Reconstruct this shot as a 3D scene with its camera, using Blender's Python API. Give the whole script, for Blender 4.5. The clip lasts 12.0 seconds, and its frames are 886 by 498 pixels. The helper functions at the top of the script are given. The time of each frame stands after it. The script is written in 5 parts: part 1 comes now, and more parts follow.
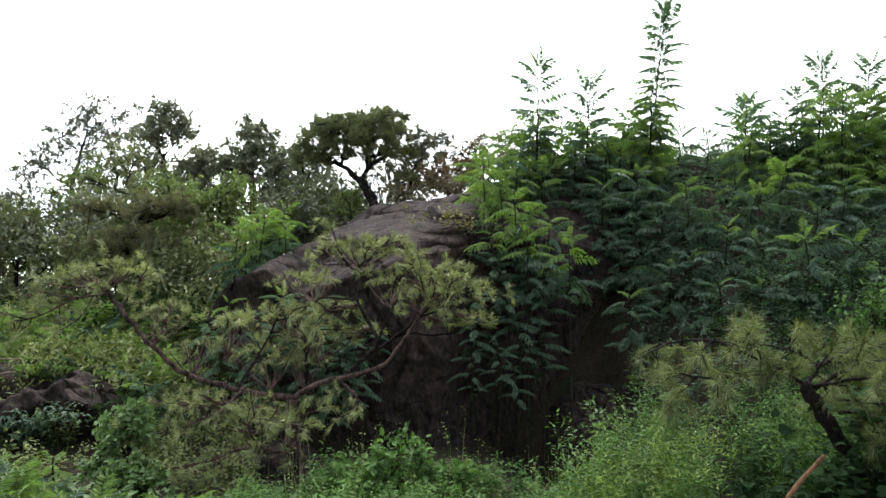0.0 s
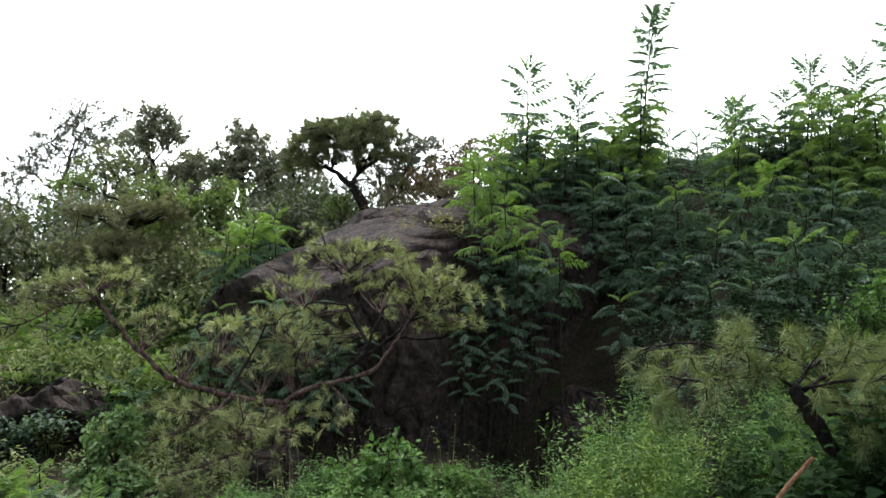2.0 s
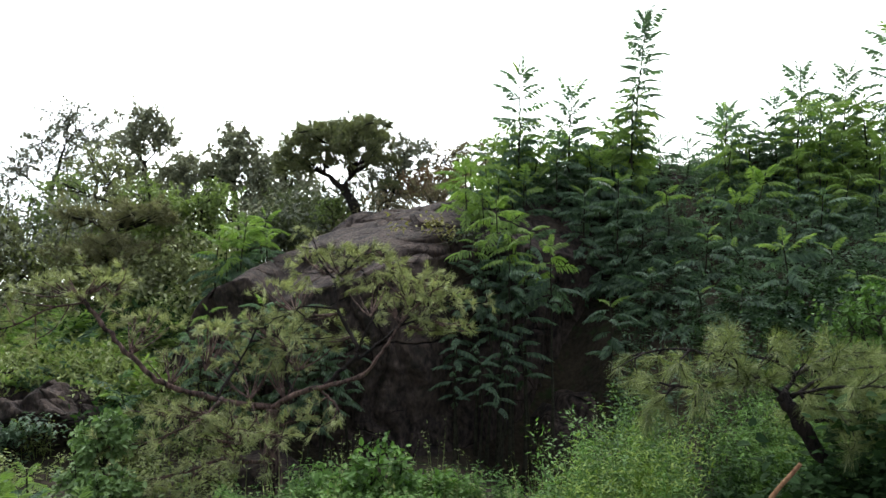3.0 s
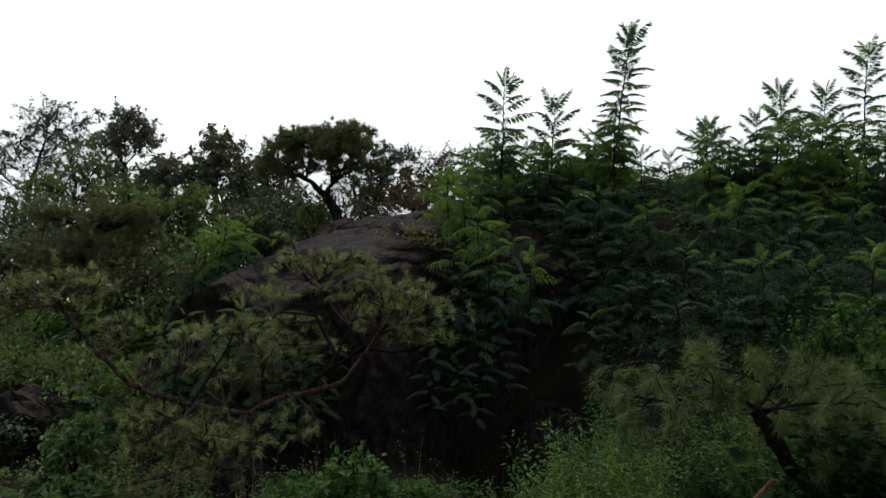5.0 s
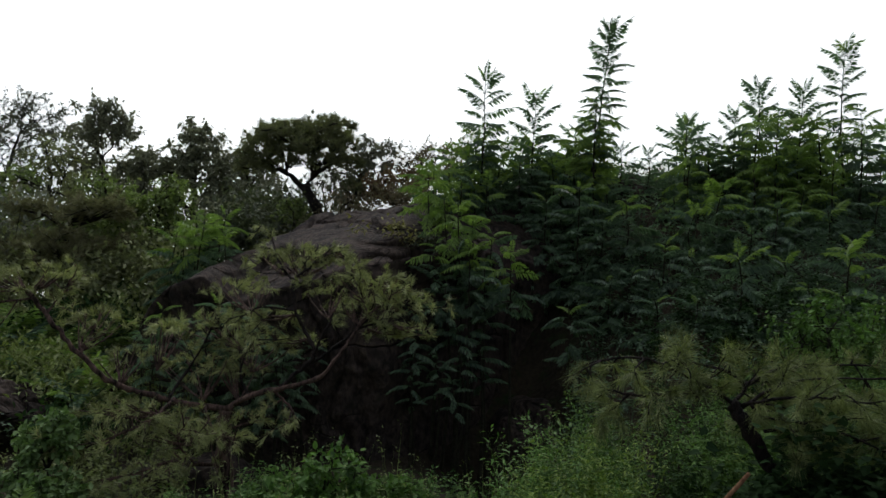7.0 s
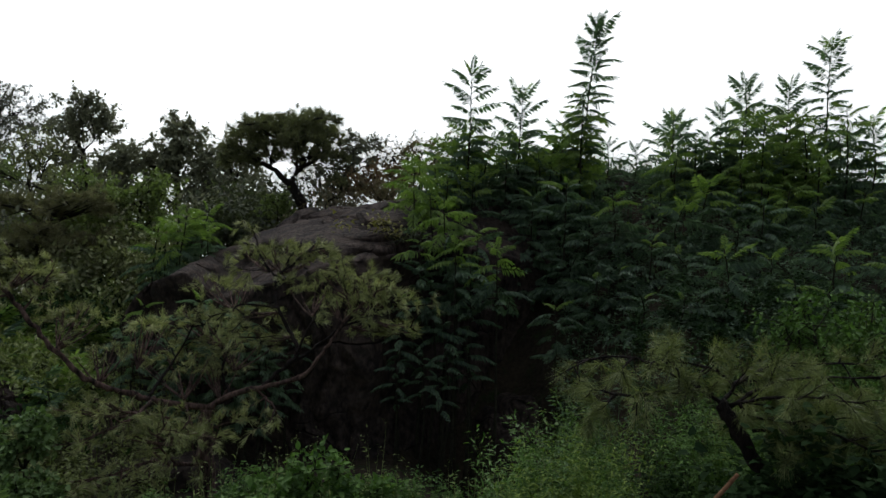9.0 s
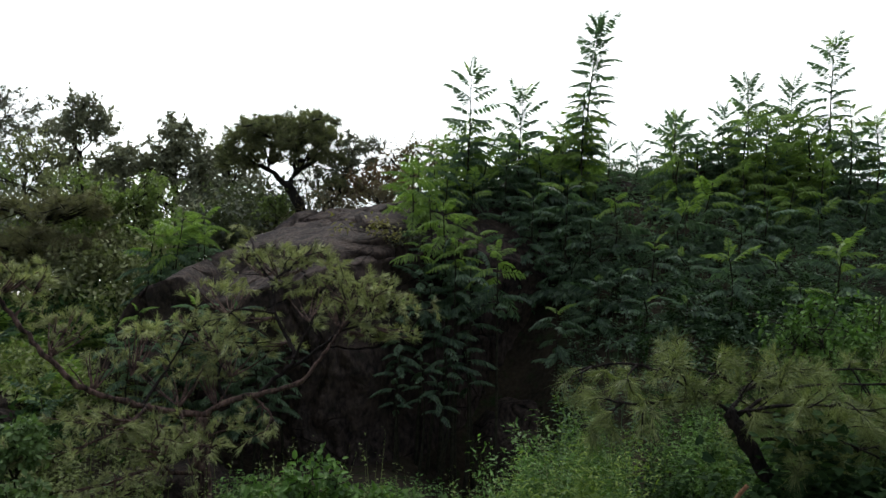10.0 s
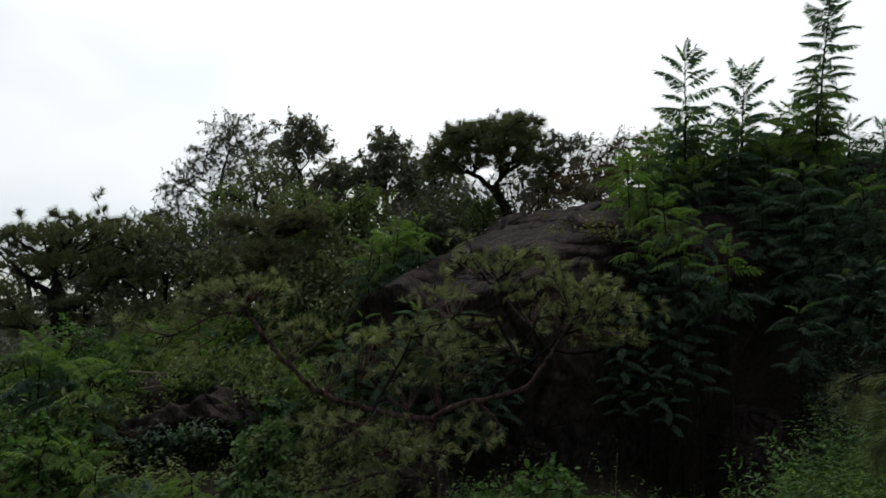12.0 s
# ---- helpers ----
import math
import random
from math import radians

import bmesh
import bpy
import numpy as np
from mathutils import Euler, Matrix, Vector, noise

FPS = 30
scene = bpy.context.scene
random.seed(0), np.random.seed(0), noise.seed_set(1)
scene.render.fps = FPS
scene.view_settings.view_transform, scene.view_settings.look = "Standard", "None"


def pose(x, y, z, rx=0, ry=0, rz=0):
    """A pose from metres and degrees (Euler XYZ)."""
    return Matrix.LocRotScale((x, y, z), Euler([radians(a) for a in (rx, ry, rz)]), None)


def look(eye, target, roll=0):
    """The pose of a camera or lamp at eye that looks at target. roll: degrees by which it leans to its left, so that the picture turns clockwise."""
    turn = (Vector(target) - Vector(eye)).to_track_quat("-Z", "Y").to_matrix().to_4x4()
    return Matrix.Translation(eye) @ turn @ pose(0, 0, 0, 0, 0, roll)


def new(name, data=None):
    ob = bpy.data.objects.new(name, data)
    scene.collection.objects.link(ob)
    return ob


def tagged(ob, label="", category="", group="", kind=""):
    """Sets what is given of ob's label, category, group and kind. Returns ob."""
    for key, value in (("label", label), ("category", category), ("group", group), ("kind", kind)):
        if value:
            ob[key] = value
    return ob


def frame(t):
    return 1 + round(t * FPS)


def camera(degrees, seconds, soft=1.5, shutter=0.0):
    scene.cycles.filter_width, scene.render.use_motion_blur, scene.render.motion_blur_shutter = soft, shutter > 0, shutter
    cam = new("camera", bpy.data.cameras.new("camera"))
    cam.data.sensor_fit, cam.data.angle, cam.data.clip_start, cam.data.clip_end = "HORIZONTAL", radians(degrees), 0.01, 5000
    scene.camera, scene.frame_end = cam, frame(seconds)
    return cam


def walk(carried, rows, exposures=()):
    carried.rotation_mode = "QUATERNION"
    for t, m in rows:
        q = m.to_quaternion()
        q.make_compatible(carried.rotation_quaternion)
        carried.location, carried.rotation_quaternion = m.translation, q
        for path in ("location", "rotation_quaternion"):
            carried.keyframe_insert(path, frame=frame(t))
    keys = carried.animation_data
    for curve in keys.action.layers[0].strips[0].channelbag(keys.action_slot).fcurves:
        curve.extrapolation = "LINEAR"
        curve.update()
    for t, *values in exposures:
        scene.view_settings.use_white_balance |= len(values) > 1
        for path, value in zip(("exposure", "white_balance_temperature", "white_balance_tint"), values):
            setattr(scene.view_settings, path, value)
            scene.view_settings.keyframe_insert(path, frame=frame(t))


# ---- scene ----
cam = camera(60.0, 12.0, soft=1.5, shutter=0.5)
ROWS = [
    (0.0, 0.000, 0.000, 1.600, 94.00, -0.00, 0.00),
    (0.5, 0.006, 0.003, 1.600, 94.07, 0.09, -0.08),
    (1.0, 0.016, 0.011, 1.599, 94.14, 0.18, -0.19),
    (1.5, 0.021, 0.010, 1.600, 94.22, 0.27, -0.35),
    (2.0, 0.026, 0.014, 1.600, 94.31, 0.30, -0.56),
    (2.5, 0.034, 0.013, 1.602, 94.43, 0.25, -0.82),
    (3.0, 0.040, 0.009, 1.613, 94.55, 0.06, -1.14),
    (5.0, 0.052, 0.013, 1.621, 95.18, -1.06, -2.61),
    (5.5, 0.053, 0.020, 1.615, 95.14, -1.11, -3.00),
    (6.0, 0.054, 0.025, 1.611, 95.06, -1.14, -3.37),
    (6.5, 0.063, 0.032, 1.615, 94.96, -1.15, -3.68),
    (7.0, 0.063, 0.032, 1.619, 94.84, -1.17, -4.04),
    (9.0, 0.076, 0.130, 1.643, 94.49, -1.19, -5.07),
    (9.5, 0.086, 0.193, 1.661, 94.47, -1.15, -5.07),
    (10.0, 0.088, 0.267, 1.679, 94.56, -1.02, -5.08),
    (10.5, 0.069, 0.338, 1.687, 95.21, -0.67, -3.43),
    (11.0, 0.049, 0.441, 1.694, 95.93, -0.28, 1.69),
    (11.5, 0.015, 0.474, 1.692, 95.70, -0.29, 7.65),
    (12.0, -0.136, 0.522, 1.674, 94.69, 0.04, 9.70),
]
EXPOSURES = [(0.0, 0.07), (3.2, 0.07), (4.0, -0.6), (4.9, -1.72), (5.6, -1.48), (7.2, -1.5), (9.2, -1.6), (10.2, -0.75), (11.0, -0.9), (11.6, -1.65), (12.0, -1.98)]
walk(cam, [(t, pose(x, y, z, rx, ry, rz)) for t, x, y, z, rx, ry, rz in ROWS], EXPOSURES)

rng = np.random.default_rng(7)

# ---- light: an overcast sky and a broad, weak sun behind the cloud ----
SUN_ELEVATION, SUN_ROTATION = 42.0, 7.0
world = bpy.data.worlds.new("overcast_sky")
scene.world = world
world.use_nodes = True
wn, wl = world.node_tree.nodes, world.node_tree.links
wn.clear()
w_out = wn.new("ShaderNodeOutputWorld")
w_bg = wn.new("ShaderNodeBackground")
w_sky = wn.new("ShaderNodeTexSky")
w_sky.sky_type = "NISHITA"
w_sky.sun_disc = False
w_sky.sun_elevation, w_sky.sun_rotation = radians(SUN_ELEVATION), radians(SUN_ROTATION)
w_co = wn.new("ShaderNodeTexCoord")
w_map = wn.new("ShaderNodeMapping")
w_map.inputs["Scale"].default_value = (1.0, 1.0, 1.8)
w_noise = wn.new("ShaderNodeTexNoise")
w_noise.inputs["Scale"].default_value = 1.6
w_noise.inputs["Detail"].default_value = 3.0
w_ramp = wn.new("ShaderNodeMapRange")
w_ramp.inputs["From Min"].default_value, w_ramp.inputs["From Max"].default_value = 0.4, 0.56
w_ramp.inputs["To Min"].default_value, w_ramp.inputs["To Max"].default_value = 0.55, 0.97
w_mix = wn.new("ShaderNodeMix")
w_mix.data_type = "RGBA"
wl.new(w_co.outputs["Generated"], w_map.inputs["Vector"])
wl.new(w_map.outputs["Vector"], w_noise.inputs["Vector"])
w_dot = wn.new("ShaderNodeVectorMath")
w_dot.operation = "DOT_PRODUCT"
w_dot.inputs[1].default_value = Vector((-4.0, 23.7, 18.5)).normalized()
w_glow = wn.new("ShaderNodeMapRange")
w_glow.inputs["From Min"].default_value, w_glow.inputs["From Max"].default_value = 0.0, 1.0
w_glow.inputs["To Min"].default_value, w_glow.inputs["To Max"].default_value = 0.29, 2.9
w_cloud = wn.new("ShaderNodeMix")
w_cloud.data_type, w_cloud.blend_type = "RGBA", "MULTIPLY"
w_cloud.inputs["Factor"].default_value = 1.0
w_cloud.inputs["A"].default_value = (15.8, 16.4, 16.8, 1.0)
wl.new(w_co.outputs["Generated"], w_dot.inputs[0])
wl.new(w_dot.outputs["Value"], w_glow.inputs["Value"])
wl.new(w_glow.outputs["Result"], w_cloud.inputs["B"])
wl.new(w_cloud.outputs["Result"], w_mix.inputs["B"])
wl.new(w_noise.outputs["Fac"], w_ramp.inputs["Value"])
wl.new(w_ramp.outputs["Result"], w_mix.inputs["Factor"])
w_gap = wn.new("ShaderNodeMix")
w_gap.data_type, w_gap.blend_type = "RGBA", "MULTIPLY"
w_gap.inputs["Factor"].default_value = 1.0
w_gap.inputs["B"].default_value = (3.4, 3.7, 4.0, 1.0)
wl.new(w_sky.outputs["Color"], w_gap.inputs["A"])
wl.new(w_gap.outputs["Result"], w_mix.inputs["A"])
wl.new(w_mix.outputs["Result"], w_bg.inputs["Color"])
wl.new(w_bg.outputs["Background"], w_out.inputs["Surface"])
w_bg.inputs["Strength"].default_value = 0.1

sun = new("sun", bpy.data.lights.new("sun", "SUN"))
sun.data.energy, sun.data.angle, sun.data.color = 1.3, radians(22), (1.0, 0.97, 0.92)
sun.matrix_world = look((2.9, 31.7, 21.5), (0, 8, 0))


# ---- materials ----
def node_material(name):
    mat = bpy.data.materials.new(name)
    mat.use_nodes = True
    nodes, links = mat.node_tree.nodes, mat.node_tree.links
    return mat, nodes, links, nodes["Principled BSDF"], nodes["Material Output"]


def leaf_material(name, dark, light, rough=0.5, glow=0.3, dry=None, sheen=0.25, clump=0.55, patch=5.0, through_tint=(1.2, 1.45, 0.62)):
    """Leaf: each blade takes its own shade between dark and light, with broad patches; some light passes through."""
    mat, nodes, links, bsdf, out = node_material(name)
    geo, info = nodes.new("ShaderNodeNewGeometry"), nodes.new("ShaderNodeObjectInfo")
    add = nodes.new("ShaderNodeMath")
    add.operation = "ADD"
    fract = nodes.new("ShaderNodeMath")
    fract.operation = "FRACT"
    links.new(geo.outputs["Random Per Island"], add.inputs[0])
    links.new(info.outputs["Random"], add.inputs[1])
    links.new(add.outputs[0], fract.inputs[0])
    tone = nodes.new("ShaderNodeMath")
    tone.operation = "MULTIPLY"
    tone.inputs[1].default_value = 1 - clump
    links.new(fract.outputs[0], tone.inputs[0])
    for scale, share in ((1.7, 0.4 * clump), (patch, 0.6 * clump)):
        noise_tex, stretch = nodes.new("ShaderNodeTexNoise"), nodes.new("ShaderNodeMapRange")
        noise_tex.inputs["Scale"].default_value, noise_tex.inputs["Detail"].default_value = scale, 2.0
        stretch.inputs["From Min"].default_value, stretch.inputs["From Max"].default_value = 0.3, 0.7
        stretch.inputs["To Max"].default_value = share
        links.new(geo.outputs["Position"], noise_tex.inputs["Vector"])
        links.new(noise_tex.outputs["Fac"], stretch.inputs["Value"])
        both = nodes.new("ShaderNodeMath")
        both.operation = "ADD"
        links.new(tone.outputs[0], both.inputs[0])
        links.new(stretch.outputs["Result"], both.inputs[1])
        tone = both
    ramp = nodes.new("ShaderNodeValToRGB")
    ramp.color_ramp.elements[0].position, ramp.color_ramp.elements[0].color = 0.15, (*dark, 1)
    ramp.color_ramp.elements[1].position, ramp.color_ramp.elements[1].color = 0.85, (*light, 1)
    if dry:
        e = ramp.color_ramp.elements.new(0.99)
        e.color = (*dry, 1)
    links.new(tone.outputs[0], ramp.inputs["Fac"])
    links.new(ramp.outputs["Color"], bsdf.inputs["Base Color"])
    bsdf.inputs["Roughness"].default_value = rough
    bsdf.inputs["Specular IOR Level"].default_value = sheen
    thin = nodes.new("ShaderNodeBsdfTranslucent")
    warm = nodes.new("ShaderNodeMix")
    warm.data_type, warm.blend_type = "RGBA", "MULTIPLY"
    warm.inputs["Factor"].default_value = 1.0
    warm.inputs["B"].default_value = (*through_tint, 1)
    links.new(ramp.outputs["Color"], warm.inputs["A"])
    links.new(warm.outputs["Result"], thin.inputs["Color"])
    mix = nodes.new("ShaderNodeMixShader")
    mix.inputs["Fac"].default_value = glow * 0.75
    links.new(bsdf.outputs["BSDF"], mix.inputs[1])
    links.new(thin.outputs["BSDF"], mix.inputs[2])
    links.new(mix.outputs["Shader"], out.inputs["Surface"])
    return mat


def rough_material(name, dark, light, scale, stretch=(1, 1, 1), rough=0.9, bump=0.4, fine=8.0, patch=None, cracks=0.0, span=(0.36, 0.64)):
    """Bark, soil or stone: two scales of noise, optional patches of a third colour and optional dark cracks."""
    mat, nodes, links, bsdf, out = node_material(name)
    co, mapping = nodes.new("ShaderNodeNewGeometry"), nodes.new("ShaderNodeMapping")
    mapping.inputs["Scale"].default_value = stretch
    links.new(co.outputs["Position"], mapping.inputs["Vector"])
    big, small = nodes.new("ShaderNodeTexNoise"), nodes.new("ShaderNodeTexNoise")
    big.inputs["Scale"].default_value, big.inputs["Detail"].default_value = scale, 6.0
    small.inputs["Scale"].default_value, small.inputs["Detail"].default_value = scale * fine, 5.0
    for n in (big, small):
        links.new(mapping.outputs["Vector"], n.inputs["Vector"])
    blend = nodes.new("ShaderNodeMix")
    blend.inputs["Factor"].default_value = 0.45
    links.new(big.outputs["Fac"], blend.inputs["A"])
    links.new(small.outputs["Fac"], blend.inputs["B"])
    ramp = nodes.new("ShaderNodeValToRGB")
    ramp.color_ramp.elements[0].position, ramp.color_ramp.elements[0].color = span[0], (*dark, 1)
    ramp.color_ramp.elements[1].position, ramp.color_ramp.elements[1].color = span[1], (*light, 1)
    links.new(blend.outputs["Result"], ramp.inputs["Fac"])
    colour, height = ramp.outputs["Color"], blend.outputs["Result"]
    if patch:
        spots = nodes.new("ShaderNodeTexNoise")
        spots.inputs["Scale"].default_value, spots.inputs["Detail"].default_value = scale * 2.3, 8.0
        links.new(co.outputs["Position"], spots.inputs["Vector"])
        edge = nodes.new("ShaderNodeMapRange")
        edge.inputs["From Min"].default_value, edge.inputs["From Max"].default_value = 0.55, 0.68
        links.new(spots.outputs["Fac"], edge.inputs["Value"])
        over = nodes.new("ShaderNodeMix")
        over.data_type = "RGBA"
        over.inputs["B"].default_value = (*patch, 1)
        links.new(edge.outputs["Result"], over.inputs["Factor"])
        links.new(colour, over.inputs["A"])
        colour = over.outputs["Result"]
    if cracks:
        warp = nodes.new("ShaderNodeTexNoise")
        warp.inputs["Scale"].default_value = 1.1
        links.new(co.outputs["Position"], warp.inputs["Vector"])
        shift = nodes.new("ShaderNodeMix")
        shift.data_type, shift.blend_type = "RGBA", "ADD"
        shift.inputs["Factor"].default_value = 0.9
        layers = nodes.new("ShaderNodeMapping")
        layers.inputs["Rotation"].default_value, layers.inputs["Scale"].default_value = (0.2, 0.35, 0.1), (0.55, 0.8, 1.9)
        links.new(co.outputs["Position"], layers.inputs["Vector"])
        links.new(layers.outputs["Vector"], shift.inputs["A"])
        links.new(warp.outputs["Color"], shift.inputs["B"])
        cell = nodes.new("ShaderNodeTexVoronoi")
        cell.feature = "DISTANCE_TO_EDGE"
        cell.inputs["Scale"].default_value = cracks
        links.new(shift.outputs["Result"], cell.inputs["Vector"])
        line = nodes.new("ShaderNodeMapRange")
        line.inputs["From Max"].default_value = 0.018
        links.new(cell.outputs["Distance"], line.inputs["Value"])
        dim = nodes.new("ShaderNodeMix")
        dim.data_type, dim.blend_type = "RGBA", "MULTIPLY"
        dim.inputs["Factor"].default_value = 1.0
        links.new(colour, dim.inputs["A"])
        soft_line = nodes.new("ShaderNodeMapRange")
        soft_line.inputs["To Min"].default_value = 0.3
        fade = nodes.new("ShaderNodeMapRange")
        fade.inputs["From Min"].default_value, fade.inputs["From Max"].default_value = 0.45, 0.62
        links.new(warp.outputs["Fac"], fade.inputs["Value"])
        keep = nodes.new("ShaderNodeMath")
        keep.operation, keep.use_clamp = "ADD", True
        links.new(line.outputs["Result"], keep.inputs[0])
        links.new(fade.outputs["Result"], keep.inputs[1])
        links.new(keep.outputs[0], soft_line.inputs["Value"])
        links.new(soft_line.outputs["Result"], dim.inputs["B"])
        colour = dim.outputs["Result"]
        both = nodes.new("ShaderNodeMath")
        both.operation = "MULTIPLY_ADD"
        both.inputs[1].default_value = 0.5
        links.new(keep.outputs[0], both.inputs[0])
        links.new(height, both.inputs[2])
        height = both.outputs[0]
    links.new(colour, bsdf.inputs["Base Color"])
    bsdf.inputs["Roughness"].default_value = rough
    bsdf.inputs["Specular IOR Level"].default_value = 0.2
    bumps = nodes.new("ShaderNodeBump")
    bumps.inputs["Strength"].default_value, bumps.inputs["Distance"].default_value = bump, 0.08
    links.new(height, bumps.inputs["Height"])
    links.new(bumps.outputs["Normal"], bsdf.inputs["Normal"])
    return mat


ROCK = rough_material("weathered_granite", (0.02, 0.016, 0.015), (0.103, 0.075, 0.063), 2.2, stretch=(1.1, 1.1, 0.7), rough=0.95, bump=1.0, fine=8, patch=(0.028, 0.024, 0.02), cracks=0.75, span=(0.38, 0.64))
SOIL = rough_material("leaf_litter_soil", (0.022, 0.018, 0.013), (0.06, 0.046, 0.03), 1.5, rough=1.0, bump=0.8, fine=12, patch=(0.028, 0.042, 0.016))
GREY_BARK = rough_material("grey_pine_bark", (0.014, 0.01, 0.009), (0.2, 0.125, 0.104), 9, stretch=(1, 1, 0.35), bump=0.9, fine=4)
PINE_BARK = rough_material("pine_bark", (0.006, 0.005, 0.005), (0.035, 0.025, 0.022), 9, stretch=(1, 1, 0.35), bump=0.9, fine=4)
RED_BARK = rough_material("red_pine_bark", (0.16, 0.075, 0.04), (0.36, 0.2, 0.11), 9, stretch=(1, 1, 0.4), bump=0.7, fine=4)
DARK_BARK = rough_material("dark_tree_bark", (0.014, 0.012, 0.011), (0.045, 0.038, 0.033), 8, stretch=(1, 1, 0.3), bump=0.9, fine=4)
STEM = rough_material("green_brown_stem", (0.02, 0.02, 0.013), (0.055, 0.05, 0.032), 14, bump=0.2, fine=3)
DEAD_WOOD = rough_material("bleached_dead_wood", (0.22, 0.16, 0.11), (0.46, 0.36, 0.27), 10, stretch=(0.3, 1, 1), bump=0.4, fine=4)
NEEDLE = leaf_material("pine_needles", (0.11, 0.116, 0.058), (0.54, 0.555, 0.27), 0.5, 0.25, dry=(0.42, 0.31, 0.16), clump=0.75, patch=6.0)
NEEDLE_DARK = leaf_material("dark_pine_needles", (0.115, 0.122, 0.075), (0.29, 0.295, 0.16), 0.55, 0.3, dry=(0.3, 0.19, 0.11))
NEEDLE_BROWN = leaf_material("brownish_pine_needles", (0.122, 0.113, 0.068), (0.33, 0.31, 0.175), 0.55, 0.25, dry=(0.22, 0.13, 0.07))
NEEDLE_LONG = leaf_material("long_pine_needles", (0.04, 0.056, 0.02), (0.345, 0.39, 0.145), 0.5, 0.2, dry=(0.4, 0.28, 0.14), clump=0.6, patch=8.0)
OAK_LEAF = leaf_material("oak_leaf", (0.165, 0.173, 0.12), (0.42, 0.43, 0.29), 0.5, 0.3, through_tint=(1.05, 1.1, 0.9))
FINE_LEAF = leaf_material("fine_grey_green_leaf", (0.14, 0.15, 0.118), (0.34, 0.35, 0.26), 0.55, 0.28, through_tint=(1.05, 1.12, 0.88))
YELLOW_LEAF = leaf_material("yellowing_leaf", (0.16, 0.15, 0.05), (0.34, 0.3, 0.1), 0.6, 0.3)
OLIVE_LEAF = leaf_material("olive_tree_leaf", (0.155, 0.162, 0.092), (0.4, 0.415, 0.225), 0.55, 0.3)
# Tree leaf with the shade put into its colour, darker than the oak leaf.
SHADE_LEAF = leaf_material("tree_leaf_darkened_for_shade", (0.05, 0.058, 0.042), (0.14, 0.155, 0.1), 0.55, 0.3)
BUSH_LEAF = leaf_material("bush_leaf", (0.12, 0.158, 0.063), (0.32, 0.39, 0.155), 0.5, 0.35)
RUSTY_LEAF = leaf_material("withered_leaf", (0.19, 0.11, 0.085), (0.36, 0.23, 0.17), 0.7, 0.4)
DULL_LEAF = leaf_material("dull_shrub_leaf", (0.16, 0.125, 0.095), (0.36, 0.29, 0.22), 0.6, 0.35)
COMPOUND = leaf_material("tree_of_heaven_leaf", (0.046, 0.08, 0.056), (0.17, 0.255, 0.155), 0.45, 0.5, None, 0.4, 0.5, 3.0, (1.15, 1.35, 0.75))
COMPOUND_YOUNG = leaf_material("young_tree_of_heaven_leaf", (0.13, 0.2, 0.062), (0.3, 0.4, 0.125), 0.5, 0.5, None, 0.3, 0.5, 3.0)
# Ivy green darkened: the shade under pine and weeds is put into its colour.
SHADED_IVY = leaf_material("ivy_leaf_darkened_for_shade", (0.016, 0.034, 0.015), (0.05, 0.09, 0.034), 0.8, 0.25, None, 0.04)
WEED_LEAF = leaf_material("weed_leaf", (0.025, 0.06, 0.018), (0.2, 0.34, 0.09), 0.6, 0.3, clump=0.7, patch=4.0)
WEED_BRIGHT = leaf_material("yellow_green_weed_leaf", (0.07, 0.118, 0.022), (0.3, 0.4, 0.09), 0.6, 0.35, clump=0.65, patch=4.0)
FLOWER_STALK = leaf_material("pale_flower_stalk", (0.17, 0.18, 0.1), (0.4, 0.4, 0.25), 0.7, 0.3)
VINE_LEAF = leaf_material("vine_leaf", (0.09, 0.15, 0.055), (0.23, 0.33, 0.13), 0.5, 0.28)
SLOPE_LEAF = leaf_material("slope_plant_leaf", (0.13, 0.155, 0.06), (0.34, 0.385, 0.15), 0.55, 0.3)


# ---- mesh building ----
def shell():
    return {"V": [], "T": [], "Q": [], "n": 0}


def add_to(s, v, tris=None, quads=None):
    v = np.asarray(v, float).reshape(-1, 3)
    if tris is not None and len(tris):
        s["T"].append(np.asarray(tris).reshape(-1, 3) + s["n"])
    if quads is not None and len(quads):
        s["Q"].append(np.asarray(quads).reshape(-1, 4) + s["n"])
    s["V"].append(v)
    s["n"] += len(v)


def shell_mesh(name, s, material, smooth=True):
    me = bpy.data.meshes.new(name)
    v = np.concatenate(s["V"]) if s["V"] else np.zeros((0, 3))
    t = np.concatenate(s["T"]) if s["T"] else np.zeros((0, 3), int)
    q = np.concatenate(s["Q"]) if s["Q"] else np.zeros((0, 4), int)
    me.vertices.add(len(v))
    me.vertices.foreach_set("co", v.astype(np.float32).ravel())
    loops = np.concatenate([t.ravel(), q.ravel()]).astype(np.int32)
    me.loops.add(len(loops))
    me.loops.foreach_set("vertex_index", loops)
    totals = np.concatenate([np.full(len(t), 3), np.full(len(q), 4)]).astype(np.int32)
    starts = np.concatenate([[0], np.cumsum(totals)[:-1]]).astype(np.int32)
    me.polygons.add(len(totals))
    me.polygons.foreach_set("loop_start", starts)
    me.polygons.foreach_set("loop_total", totals)
    me.polygons.foreach_set("use_smooth", np.full(len(totals), smooth))
    me.materials.append(material)
    me.update(calc_edges=True)
    return me


def part(name, s, material, parent=None, label="", smooth=True):
    ob = new(name, shell_mesh(name, s, material, smooth))
    if parent:
        ob.parent = parent
    return tagged(ob, label)


